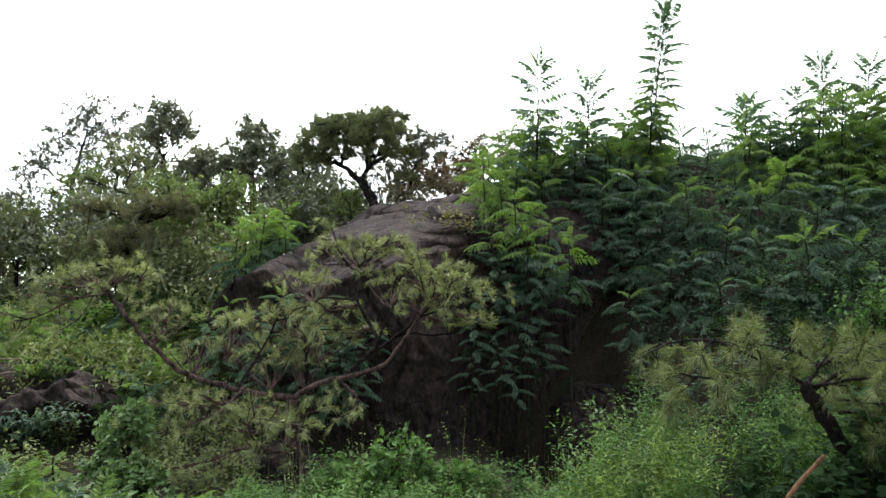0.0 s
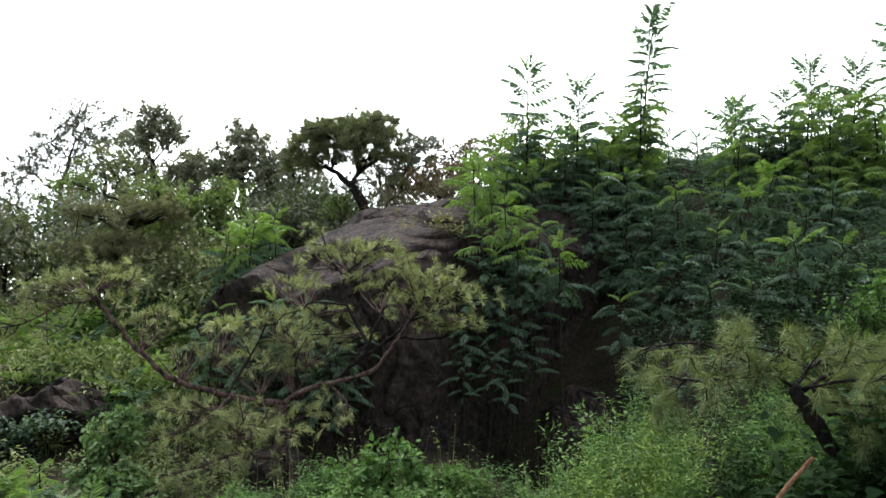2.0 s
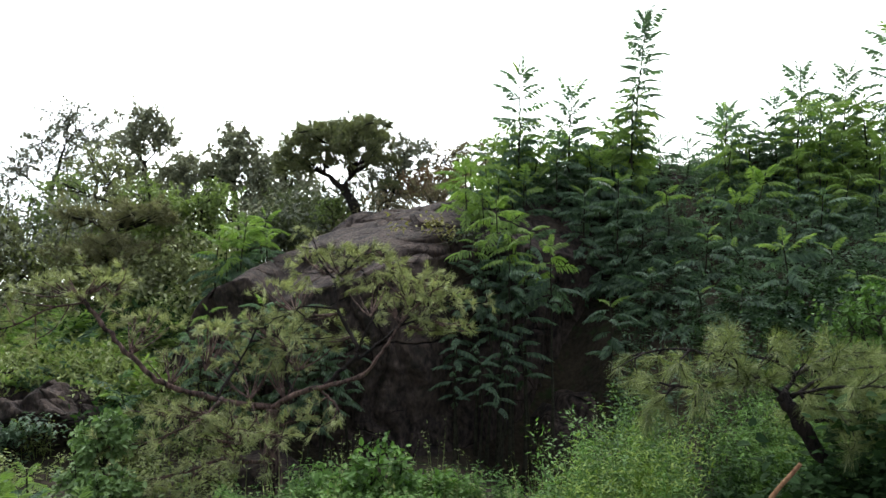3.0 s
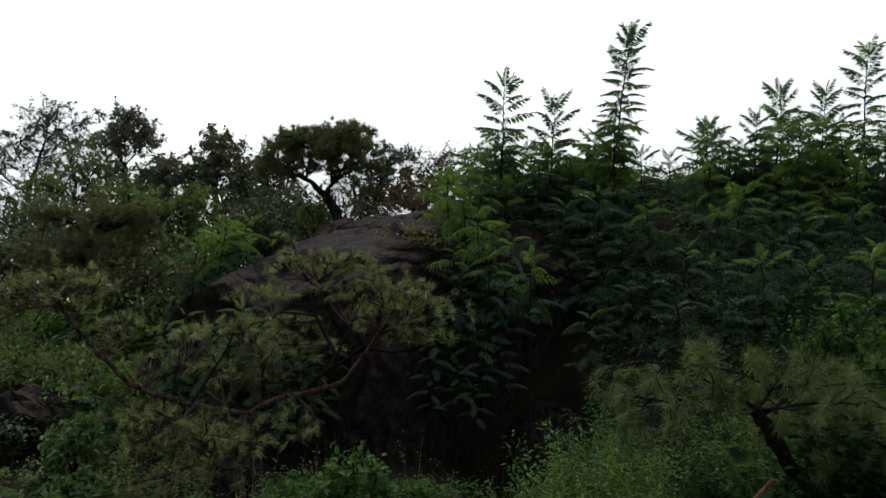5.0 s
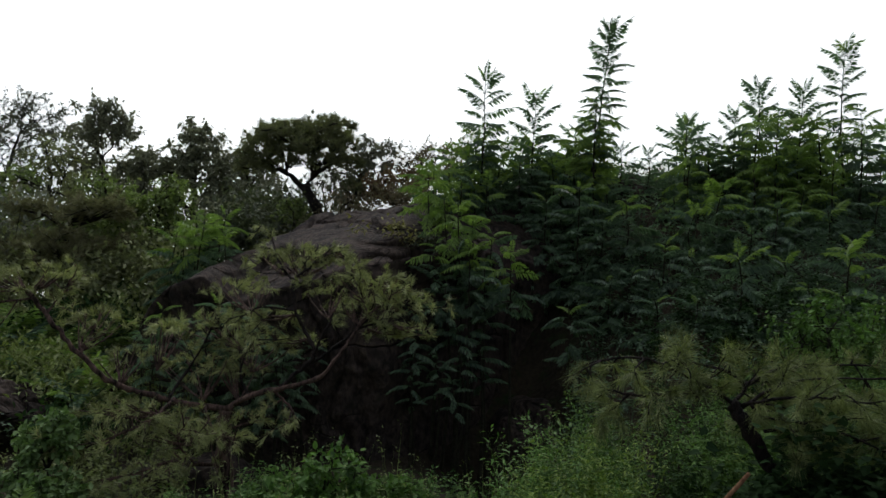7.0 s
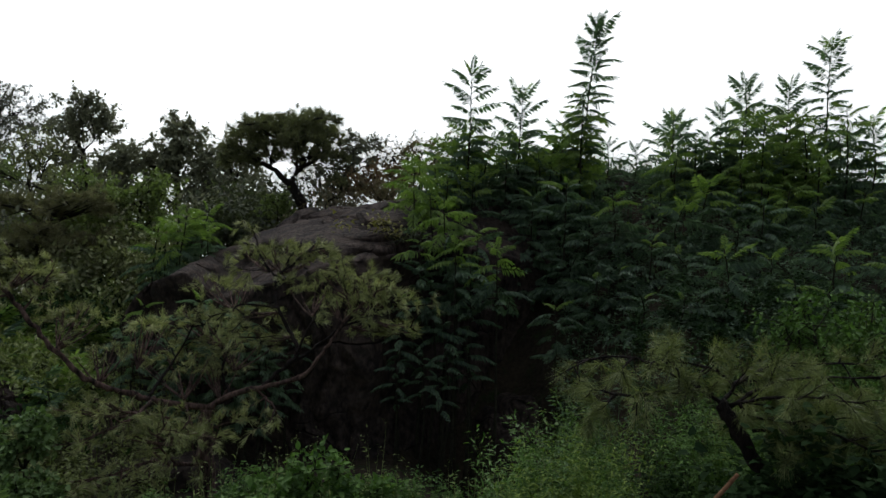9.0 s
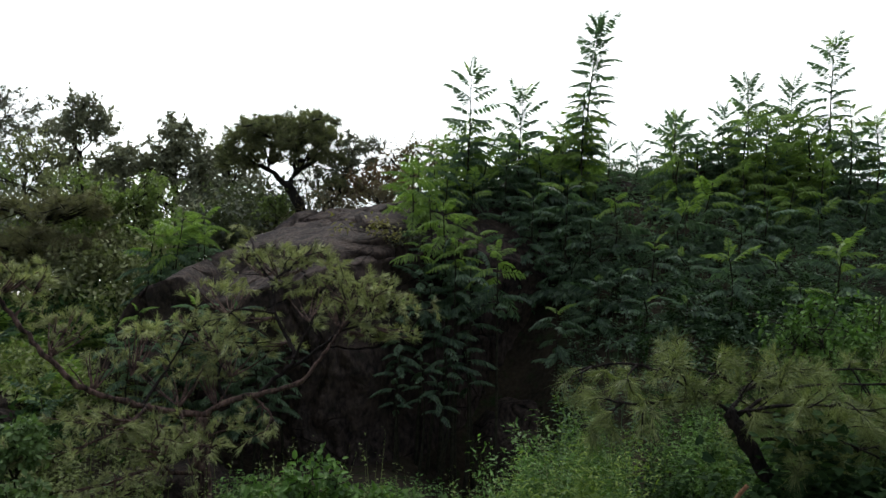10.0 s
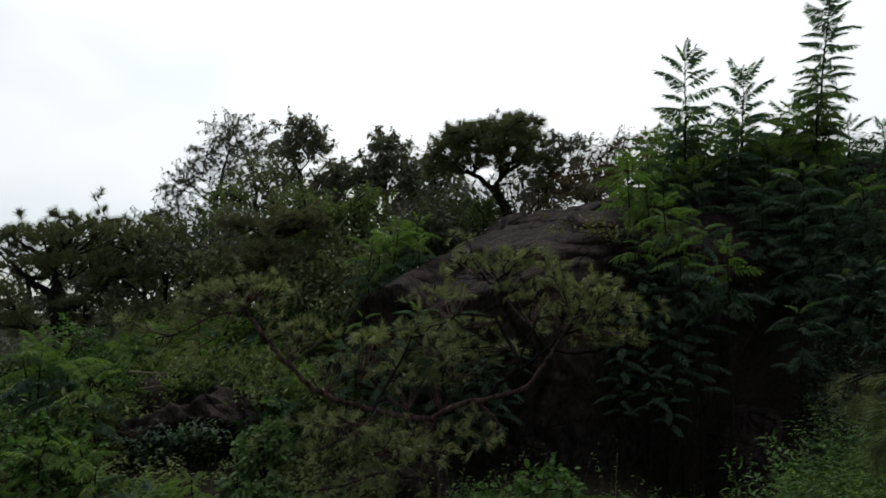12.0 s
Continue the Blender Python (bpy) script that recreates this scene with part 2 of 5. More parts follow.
def thing(name, base, label, category, group=""):
    """An empty at the base of a thing; its parts are built in world places and hung on it."""
    ob = new(name)
    ob.location = base
    return tagged(ob, label, category, group)


def hang(ob, parent):
    """Parents ob, built in world places, to an empty that stands elsewhere."""
    ob.parent = parent
    top = parent
    off = Vector((0, 0, 0))
    while top:
        off += top.location
        top = top.parent
    ob.location = -off
    return ob


def wpart(name, s, material, parent, label="", smooth=True):
    return hang(part(name, s, material, None, label, smooth), parent)


def unit(v):
    v = np.asarray(v, float)
    return v / (np.linalg.norm(v, axis=-1, keepdims=True) + 1e-9)


def random_units(n):
    return unit(rng.normal(size=(n, 3)))


def spline(points, steps=5):
    """Catmull-Rom through the points."""
    p = np.asarray(points, float)
    p = np.vstack([2 * p[0] - p[1], p, 2 * p[-1] - p[-2]])
    out = []
    for i in range(1, len(p) - 2):
        for k in range(steps):
            t = k / steps
            out.append(0.5 * (2 * p[i] + (p[i + 1] - p[i - 1]) * t + (2 * p[i - 1] - 5 * p[i] + 4 * p[i + 1] - p[i + 2]) * t * t + (3 * p[i] - p[i - 1] - 3 * p[i + 1] + p[i + 2]) * t ** 3))
    return np.array(out + [p[-2]])


def tube(s, points, r0, r1, sides=7, steps=4, wobble=0.1, kink=0.25):
    """A tapered limb along the points, slightly knotty, closed at both ends."""
    c = spline(points, steps)
    n = len(c)
    c[1:-1] += rng.normal(size=(n - 2, 3)) * r0 * kink
    tangent = unit(np.gradient(c, axis=0))
    ref = np.where(np.abs(tangent[:, 2:3]) > 0.9, [[1.0, 0, 0]], [[0, 0, 1.0]])
    a = unit(np.cross(tangent, ref))
    b = np.cross(tangent, a)
    r = (r0 + (r1 - r0) * np.linspace(0, 1, n) ** 0.8) * (1 + wobble * rng.normal(size=n))
    ang = np.arange(sides) * 2 * np.pi / sides
    ring = a[:, None] * np.cos(ang)[None, :, None] + b[:, None] * np.sin(ang)[None, :, None]
    v = (c[:, None] + ring * r[:, None, None]).reshape(-1, 3)
    v = np.vstack([v, c[0], c[-1]])
    i, j = np.meshgrid(np.arange(n - 1), np.arange(sides), indexing="ij")
    k = (j + 1) % sides
    quads = np.stack([i * sides + j, i * sides + k, (i + 1) * sides + k, (i + 1) * sides + j], -1).reshape(-1, 4)
    j = np.arange(sides)
    k = (j + 1) % sides
    tris = np.vstack([np.stack([k, j, np.full(sides, n * sides)], -1), np.stack([(n - 1) * sides + j, (n - 1) * sides + k, np.full(sides, n * sides + 1)], -1)])
    add_to(s, v, tris, quads)
    return c


# leaf outlines: along the blade, across, lift
OVAL = (np.array([(0, 0, 0), (0.5, 0, -0.06), (1, 0, -0.12), (0.28, 0.42, 0.04), (0.7, 0.36, 0.0), (0.28, -0.42, 0.04), (0.7, -0.36, 0.0)]),
        np.array([(0, 1, 3), (0, 5, 1)]), np.array([(3, 1, 2, 4), (1, 5, 6, 2)]))
HEART = (np.array([(0, 0, 0), (0.5, 0, -0.05), (1, 0, -0.16), (-0.12, 0.3, 0.03), (0.2, 0.5, 0.05), (0.62, 0.34, 0), (-0.12, -0.3, 0.03), (0.2, -0.5, 0.05), (0.62, -0.34, 0)]),
         np.array([(0, 4, 3), (0, 6, 7), (0, 1, 4), (0, 7, 1)]), np.array([(4, 1, 2, 5), (1, 7, 8, 2)]))


def blades(s, shape, centres, axes, normals, lengths, widths):
    """Adds one leaf of the given outline at every centre."""
    v, t, q = shape
    c, a = np.asarray(centres, float), unit(axes)
    side = unit(np.cross(normals, a))
    up = np.cross(a, side)
    n, k = len(c), len(v)
    L, W = np.broadcast_to(lengths, n)[:, None, None], np.broadcast_to(widths, n)[:, None, None]
    pts = c[:, None] + v[None, :, 0:1] * L * a[:, None] + v[None, :, 1:2] * W * side[:, None] + v[None, :, 2:3] * L * up[:, None]
    off = (np.arange(n) * k)[:, None, None]
    add_to(s, pts, (t[None] + off).reshape(-1, 3) if len(t) else None, (q[None] + off).reshape(-1, 4) if len(q) else None)


def needles(s, points, ways, count, length, width, low=20, high=75):
    """A tuft of needles round the end of every shoot."""
    p, w = np.repeat(np.asarray(points, float), count, 0), np.repeat(unit(ways), count, 0)
    n = len(p)
    spread = np.radians(rng.uniform(low, high, n))[:, None]
    lateral = unit(np.cross(w, random_units(n)))
    d = unit(w * np.cos(spread) + lateral * np.sin(spread) + np.array([0, 0, -0.2]))
    base = p - w * rng.uniform(0, 0.6, (n, 1)) * length
    L = length * rng.uniform(0.7, 1.1, (n, 1))
    side = unit(np.cross(d, random_units(n))) * width / 2
    tip = base + d * L + np.array([0, 0, -0.08]) * L
    v = np.stack([base - side, base + side, tip], 1)
    add_to(s, v, np.arange(3 * n).reshape(-1, 3))


# ---- the ground: a hollow before the rock, a bank, a crest and the fall behind it ----
def smooth(a, b, x):
    t = np.clip((x - a) / (b - a), 0, 1)
    return t * t * (3 - 2 * t)


def ground_height(x, y):
    x, y = np.asarray(x, float), np.asarray(y, float)
    crest = 2.0 + 1.65 * smooth(-4.2, -0.8, x) + 0.95 * smooth(0.3, 3.2, x) - 1.2 * smooth(-6.5, -9.5, x)
    start = 7.3 + 1.7 * smooth(-4, -0.5, x) - 3.6 * smooth(1.0, 4.5, x)
    rise = crest * smooth(start, 15.0, y) * (1 - smooth(17.5, 45, y))
    rough = 0.06 * np.sin(1.7 * x + 0.6 * y) * np.sin(1.3 * y - 0.4 * x) + 0.03 * np.sin(4.1 * x + 1.0) * np.sin(3.7 * y)
    hollow = 1.15 * np.exp(-((x - 1.7) / 0.8) ** 2 - ((y - 10.0) / 1.2) ** 2)
    return -0.25 + rise - hollow + rough * smooth(0, 3, y) * (1 - smooth(60, 90, np.hypot(x, y)))


def axis_steps(near, far, step):
    mid = np.arange(-near, near + step / 2, step)
    out = near * (far / near) ** np.linspace(0, 1, 26)[1:]
    return np.concatenate([-out[::-1], mid, out])


gx = axis_steps(16, 1500, 0.25)
gy = axis_steps(16, 1500, 0.25) + 10
GX, GY = np.meshgrid(gx, gy, indexing="ij")
soil = shell()
gi, gj = np.meshgrid(np.arange(len(gx) - 1), np.arange(len(gy) - 1), indexing="ij")
gn = len(gy)
add_to(soil, np.stack([GX, GY, ground_height(GX, GY)], -1), None, np.stack([gi * gn + gj, (gi + 1) * gn + gj, (gi + 1) * gn + gj + 1, gi * gn + gj + 1], -1))
tagged(part("ground", soil, SOIL), "dark hillside soil strewn with leaf litter", "ground", kind="structure")


# ---- rocks ----
def rock_mesh(name, size, detail=6, rough=0.16, seed=0, undercut=0.0, flat=1.0):
    """A weathered mass of rock: a stretched ball with ledges, dents and joints; undercut draws the foot of its front face back."""
    bm = bmesh.new()
    bmesh.ops.create_icosphere(bm, subdivisions=detail, radius=1.0)
    shift = Vector((seed * 7.3, seed * 3.1, seed * 5.7))
    for v in bm.verts:
        d = v.co.normalized()
        d = Vector([math.copysign(abs(c) ** flat, c) for c in d])
        p = Vector((d.x * size[0], d.y * size[1], d.z * size[2]))
        q = p * 0.35 + shift
        big = noise.fractal(q, 1.0, 2.0, 4)
        joint = abs(noise.noise(q * 1.7 + Vector((3, 1, 2))))
        slant = (p.z * 1.1 + 0.35 * p.x + 0.6 * noise.noise(q * 0.8)) % 1.0
        r = 1 + rough * big - 0.25 * rough * max(0.0, 1 - joint * 9) - 0.3 * rough * max(0.0, 1 - slant * 9) + 0.1 * rough * slant + 0.22 * rough * noise.ridged_multi_fractal(p * 1.4, 1.0, 2.1, 5, 1.0, 2.0) * 0.5 + 0.08 * rough * noise.fractal(p * 5, 1.0, 2.0, 3)
        v.co = p * r
        if undercut and v.co.y < 0:
            low = min(1.0, max(0.0, (0.35 * size[2] - v.co.z) / (0.9 * size[2])))
            v.co.y += undercut * low * min(1.0, -v.co.y / size[1] * 1.5)
    me = bpy.data.meshes.new(name)
    bm.to_mesh(me)
    bm.free()
    me.polygons.foreach_set("use_smooth", np.full(len(me.polygons), True))
    me.materials.append(ROCK)
    return me


def boulder(place, size, label, turn=0.0, detail=5, rough=0.2, seed=0):
    ob = new("boulder", rock_mesh("boulder", size, detail, rough * 1.5, seed, 0, 0.82))
    ob.matrix_world = pose(*place, 0, 0, turn)
    return tagged(ob, label, "rock", "rocks of the outcrop")


CREST = ((-4.4, -3.7, -3.1, -2.4, -1.4, -0.4, 0.7, 1.6, 2.4, 3.2, 4.2), (0.1, 0.8, 1.65, 2.42, 3.0, 3.28, 3.5, 3.62, 3.5, 3.0, 1.6))
BROW = ((-4.4, -3.5, -3.15, -2.75, -2.3, -1.95, -1.4, -0.6, 0.0, 0.6, 1.2, 2.0, 3.0, 4.2), (-0.2, 0.75, 1.45, 1.9, 2.02, 1.7, 1.85, 2.1, 2.25, 2.4, 2.5, 2.4, 2.0, 1.0))
FRONT = ((-4.4, -3.5, -3.0, -2.3, -1.95, -1.5, -0.8, 0.1, 0.6, 1.2, 2.0, 3.0, 4.2), (10.9, 10.3, 9.95, 9.75, 10.15, 9.65, 9.45, 9.5, 9.75, 10.3, 10.9, 11.3, 11.8))
UNDER = ((-3.4, -2.3, -1.8, -0.6, 0.4, 1.2, 2.0, 3.0), (0.5, 0.65, 0.3, 0.1, 0.25, 0.7, 0.8, 0.5))
RIDGE = 12.6


def rock_grain(x, y, z, slope):
    """How far the weathered surface stands out from the plain mass: swellings, ledges, joints, grain and one hollow."""
    p = Vector((x, y, z))
    big = (0.08 if slope else 0.16) * noise.fractal(p * 0.9, 1.0, 2.0, 4)
    layer = (0.75 * z + 0.42 * x - 0.35 * y + 0.3 * noise.noise(p * 0.7)) / 0.55
    ledge = (0.03 if slope else 0.05) * (1 - (layer % 1.0)) * (0.6 + 0.8 * noise.noise(Vector((math.floor(layer) * 3.3, x * 0.6, 1.0))))
    bend = 0.25 * noise.noise(p * 1.6)
    joint = min(abs(noise.noise(Vector((0.9 * x + 0.8 * y + bend, 0.25 * x, 3.0)))), abs(noise.noise(Vector((0.7 * x - 0.5 * y + bend, 0.2 * y, 9.0)))))
    hole = math.exp(-((x - 0.45) / 0.3) ** 4 - ((z - 2.5 - 0.12 * (x - 0.45)) / 0.1) ** 4)
    grain = 0.022 * noise.fractal(p * 6, 1.0, 2.0, 4) + (0.0 if slope else 0.03) * noise.ridged_multi_fractal(p * 2.2, 0.9, 2.1, 5, 1.0, 2.0)
    return big + ledge + grain - 0.1 * max(0.0, 1 - joint * 26) - 0.38 * hole


def outcrop_point(x, f):
    """A point of the outcrop: f runs 0 to 1 up the face, 1 to 2 up the sloping back to the ridge, 2 to 3 down behind."""
    crest, brow, front, under = (float(np.interp(x, *k)) for k in (CREST, BROW, FRONT, UNDER))
    foot = -1.6
    if f <= 1:
        y, z, out = front + under * (1 - f) ** 0.8 + 0.12 * f * f, foot + (brow - foot) * f, (0, -1.0, 0.15)
    elif f <= 2:
        g = f - 1
        y, z, out = front + 0.12 + (RIDGE - front - 0.12) * g, brow + (crest - brow) * (0.72 * g + 0.28 * math.sin(g * math.pi / 2)), (0, -0.55, 0.83)
    else:
        g = f - 2
        y, z, out = RIDGE + 3.4 * g, crest - (crest - foot) * g ** 1.7, (0, 0.3, 0.9)
    d = rock_grain(x, y, z, 1 < f <= 2)
    return x + 0.06 * noise.noise(Vector((x, y, z)) * 2.0), y + out[1] * d, z + out[2] * d


outcrop = thing("rock_outcrop", (-0.1, 12.7, 0.05), "large grey-brown granite outcrop with dark cracks and slabs", "rock")
mass = shell()
across, along = np.linspace(-4.4, 4.2, 270), np.concatenate([np.linspace(0, 1, 84), np.linspace(1, 2, 120)[1:], np.linspace(2, 3, 30)[1:]])
oi, oj = np.meshgrid(np.arange(len(across) - 1), np.arange(len(along) - 1), indexing="ij")
on = len(along)
add_to(mass, [outcrop_point(x, f) for x in across for f in along], None, np.stack([oi * on + oj, (oi + 1) * on + oj, (oi + 1) * on + oj + 1, oi * on + oj + 1], -1))
wpart("body", mass, ROCK, outcrop)
for x, f, sx, sy, sz, tilt, turn in [
    (-0.5, 1.38, 0.7, 0.45, 0.07, -6, -10), (0.35, 1.4, 0.5, 0.35, 0.07, 5, 8),
    (-1.3, 1.55, 0.6, 0.5, 0.1, -16, -6), (-1.9, 1.5, 0.5, 0.5, 0.12, -20, 5), (-0.2, 1.2, 0.55, 0.35, 0.1, -4, 12),
]:
    slab = new("slab", rock_mesh("slab", (sx, sy, sz), 5, 0.3, x + 3 * f, 0, 0.5))
    slab.parent = outcrop
    a, b = Vector(outcrop_point(x, f - 0.12)), Vector(outcrop_point(x, f + 0.12))
    slab.matrix_basis = Matrix.Translation((a + b) / 2 - outcrop.location) @ pose(0, 0, 0, math.degrees(math.atan2(b.z - a.z, b.y - a.y)), tilt, turn)
boulder((4.8, 14.8, 1.1), (3.2, 2.2, 3.5), "dark granite ledge half hidden behind saplings", -8, 5, 0.2, 3)
low_ledge = thing("rock_outcrop", (-4.6, 9.9, -0.3), "low overhanging brown rock with a dark hollow beneath it", "rock")
mass = shell()
LOW_TOP = ((-6.0, -5.6, -5.2, -4.8, -4.45, -4.15, -3.8, -3.4), (-0.1, 0.15, 0.3, 0.52, 0.72, 0.66, 0.4, -0.1))
across, along = np.linspace(-6.0, -3.4, 90), np.linspace(0, 3, 110)
for x in across:
    top = float(np.interp(x, *LOW_TOP))
    front = 8.8 + 0.25 * (x + 4.7) ** 2
    for f in along:
        if f <= 1:
            y, z, out = front + 0.85 * (1 - f) ** 0.6, -0.75 + (top - 0.22 + 0.75) * f, (-1.0, 0.1)
        elif f <= 2:
            y, z, out = front + 1.0 * (f - 1), top - 0.22 * (2 - f) ** 1.5, (-0.7, 0.7)
        else:
            y, z, out = front + 1.0 + 1.2 * (f - 2), top - (top + 0.75) * (f - 2) ** 1.5, (0.2, 0.9)
        d = 1.8 * rock_grain(x + 8.0, y, z, False) + 0.15 * noise.fractal(Vector((x, y, z)) * 2.4, 1.0, 2.0, 4)
        add_to(mass, [(x, y + out[0] * d, z + out[1] * d)])
oi, oj = np.meshgrid(np.arange(len(across) - 1), np.arange(len(along) - 1), indexing="ij")
on = len(along)
mass["Q"].append(np.stack([oi * on + oj, (oi + 1) * on + oj, (oi + 1) * on + oj + 1, oi * on + oj + 1], -1).reshape(-1, 4))
wpart("body", mass, ROCK, low_ledge)
boulder((-5.85, 10.35, 0.3), (0.7, 0.5, 0.5), "low brown rock overgrown with slope plants", -15, 5, 0.25, 5)
boulder((-2.1, 8.8, -0.74), (0.7, 0.5, 0.72), "low brown rock at the foot of the outcrop", 5, 5, 0.25, 6)
boulder((2.5, 11.0, -0.9), (1.0, 0.9, 1.2), "dark shaded rock in the hollow", 5, 5, 0.25, 7)


# ---- pines ----
def tuft_cloud(wood, tufts, centre, radii, n, root, lift=0.5):
    """A pad of upright shoots within a flattened mound, on twigs from the point root."""
    c, r = np.array(centre), np.array(radii)
    d = random_units(n)
    d[:, 2] = np.abs(d[:, 2]) * 0.9 - 0.15
    p = c + d * r * rng.uniform(0.55, 1.0, (n, 1))
    for k in range(0, n, 3):
        tube(wood, [root, (np.array(root) + p[k]) / 2 - np.array([0, 0, 0.15 * r[2]]), p[k]], 0.012, 0.005, 5, 3)
    for k in range(n):
        tufts.append((p[k], unit(d[k] * np.array([0.6, 0.6, 1]) + 1.2 * (0.5 - lift) * random_units(1)[0] + np.array([0, 0, lift]))))


def shoots_along(wood, curve, tufts, step, reach, lift, from_part=0.25, r=0.006):
    """Side twigs along a limb, with tufts at their ends and part way."""
    n = len(curve)
    length = np.linalg.norm(np.diff(curve, axis=0), axis=1).sum()
    for s in np.arange(from_part, 1.0001, step / max(length, 1e-3)):
        i = min(int(s * (n - 1)), n - 2)
        p = curve[i] + (curve[i + 1] - curve[i]) * (s * (n - 1) - i)
        tangent = unit(curve[i + 1] - curve[i])
        lateral = unit(np.cross(tangent, random_units(1)[0]))
        way = unit(tangent * 0.6 + lateral * 0.8 + np.array([0, 0, lift]))
        L = reach * rng.uniform(0.5, 1.15)
        mid = p + way * L * 0.55 + rng.normal(size=3) * 0.02
        end = p + way * L + np.array([0, 0, 0.12 * L * lift]) + rng.normal(size=3) * 0.03
        tube(wood, [p, mid, end], r * 1.3, r * 0.6, 5, 3)
        tufts.append((end, unit(end - mid + np.array([0, 0, 0.3 * L]))))
        fork = unit(np.cross(way, random_units(1)[0]))
        for turn in ((1, -1) if rng.random() < 0.6 else (1,)):
            side_end = mid + fork * turn * 0.3 * L + way * 0.15 * L
            tube(wood, [mid, side_end], r * 0.8, r * 0.5, 4, 2)
            tufts.append((side_end, unit(way + fork * turn)))
    tufts.append((curve[-1], unit(curve[-1] - curve[-3])))


def pine(name, label, trunk, r0, r1, limbs, bark, leaf, tuft=(45, 0.11, 0.005), step=0.13, reach=0.3, lift=0.4, group="", second=(0.25, 0.5), pads=(), fan=(15, 70)):
    root = thing(name, trunk[0], label, "pine tree", group)
    s = shell()
    tube(s, trunk, r0, r1, 10, 6, 0.05, 0.08)
    wpart("trunk", s, bark, root)
    for pts, a, b, begin, *own in limbs:
        wood, tufts = shell(), []
        c = tube(wood, pts, a, b, 7, 5, 0.1, 0.2)
        shoots_along(wood, c, tufts, step, reach, lift, begin)
        whole = np.linalg.norm(np.diff(c, axis=0), axis=1).sum()
        for f in np.arange(begin + 0.05, 0.95, second[0] / whole):
            i = min(int(f * (len(c) - 1)), len(c) - 2)
            tangent = unit(c[i + 1] - c[i])
            way = unit(unit(np.cross(tangent, random_units(1)[0])) * np.array([1, 1, 0.6]) + 0.5 * tangent + np.array([0, 0, 0.5 * lift]))
            L = second[1] * rng.uniform(0.6, 1.2)
            bough = tube(wood, [c[i], c[i] + way * L * 0.5 + rng.normal(size=3) * 0.04, c[i] + way * L + np.array([0, 0, 0.2 * L * lift])], max(b, 0.008), 0.004, 5, 4)
            shoots_along(wood, bough, tufts, step * 1.3, reach * 0.8, lift, 0.3, 0.004)
        limb = wpart("branch", wood, own[0] if own else bark, root)
        green = shell()
        needles(green, [t[0] for t in tufts], [t[1] for t in tufts], *tuft, *fan)
        wpart("foliage", green, leaf, limb, smooth=False)
    for centre, radii, n, start in pads:
        wood, tufts, green = shell(), [], shell()
        tuft_cloud(wood, tufts, centre, radii, n, start, min(0.5, lift))
        limb = wpart("branch", wood, bark, root)
        needles(green, [t[0] for t in tufts], [t[1] for t in tufts], *tuft, *fan)
        wpart("foliage", green, leaf, limb, smooth=False)
    return root


# Limbs given PINE_BARK are near-black: their shade is put into the bark colour.
sprawling_limbs_a = [
    ([(-1.56, 8.09, 0.61), (-1.33, 7.98, 0.75), (-1.00, 7.87, 0.85), (-0.71, 7.82, 0.92), (-0.53, 7.81, 1.04), (-0.36, 7.84, 1.28), (-0.24, 7.93, 1.47), (-0.11, 8.02, 1.62), (0.08, 8.10, 1.81)], 0.033, 0.011, 0.8),
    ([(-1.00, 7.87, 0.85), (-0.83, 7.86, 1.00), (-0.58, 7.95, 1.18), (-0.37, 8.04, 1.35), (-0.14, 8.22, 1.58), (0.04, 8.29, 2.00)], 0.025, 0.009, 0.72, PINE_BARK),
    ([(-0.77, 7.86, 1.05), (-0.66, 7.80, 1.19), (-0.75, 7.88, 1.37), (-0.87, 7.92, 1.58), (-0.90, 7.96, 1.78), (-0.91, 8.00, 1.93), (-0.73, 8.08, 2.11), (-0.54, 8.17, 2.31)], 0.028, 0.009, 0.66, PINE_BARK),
]
sprawling_limbs_b = [
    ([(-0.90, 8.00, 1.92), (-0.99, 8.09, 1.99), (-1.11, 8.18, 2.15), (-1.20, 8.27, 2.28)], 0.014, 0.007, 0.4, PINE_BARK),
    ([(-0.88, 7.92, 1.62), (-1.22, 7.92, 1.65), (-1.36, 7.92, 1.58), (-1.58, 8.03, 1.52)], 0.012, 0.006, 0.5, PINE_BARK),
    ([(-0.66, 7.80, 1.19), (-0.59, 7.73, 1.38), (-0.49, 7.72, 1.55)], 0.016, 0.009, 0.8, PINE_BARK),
    ([(-1.56, 8.09, 0.61), (-2.06, 7.98, 0.69), (-2.35, 7.88, 0.79), (-2.60, 7.77, 0.89), (-2.84, 7.70, 1.12), (-3.09, 7.68, 1.38), (-3.29, 7.67, 1.63), (-3.41, 7.66, 1.76)], 0.035, 0.020, 0.93),
    ([(-3.22, 7.67, 1.53), (-3.15, 7.71, 1.66), (-3.12, 7.81, 1.78), (-3.04, 7.89, 1.95)], 0.014, 0.007, 0.3),
]
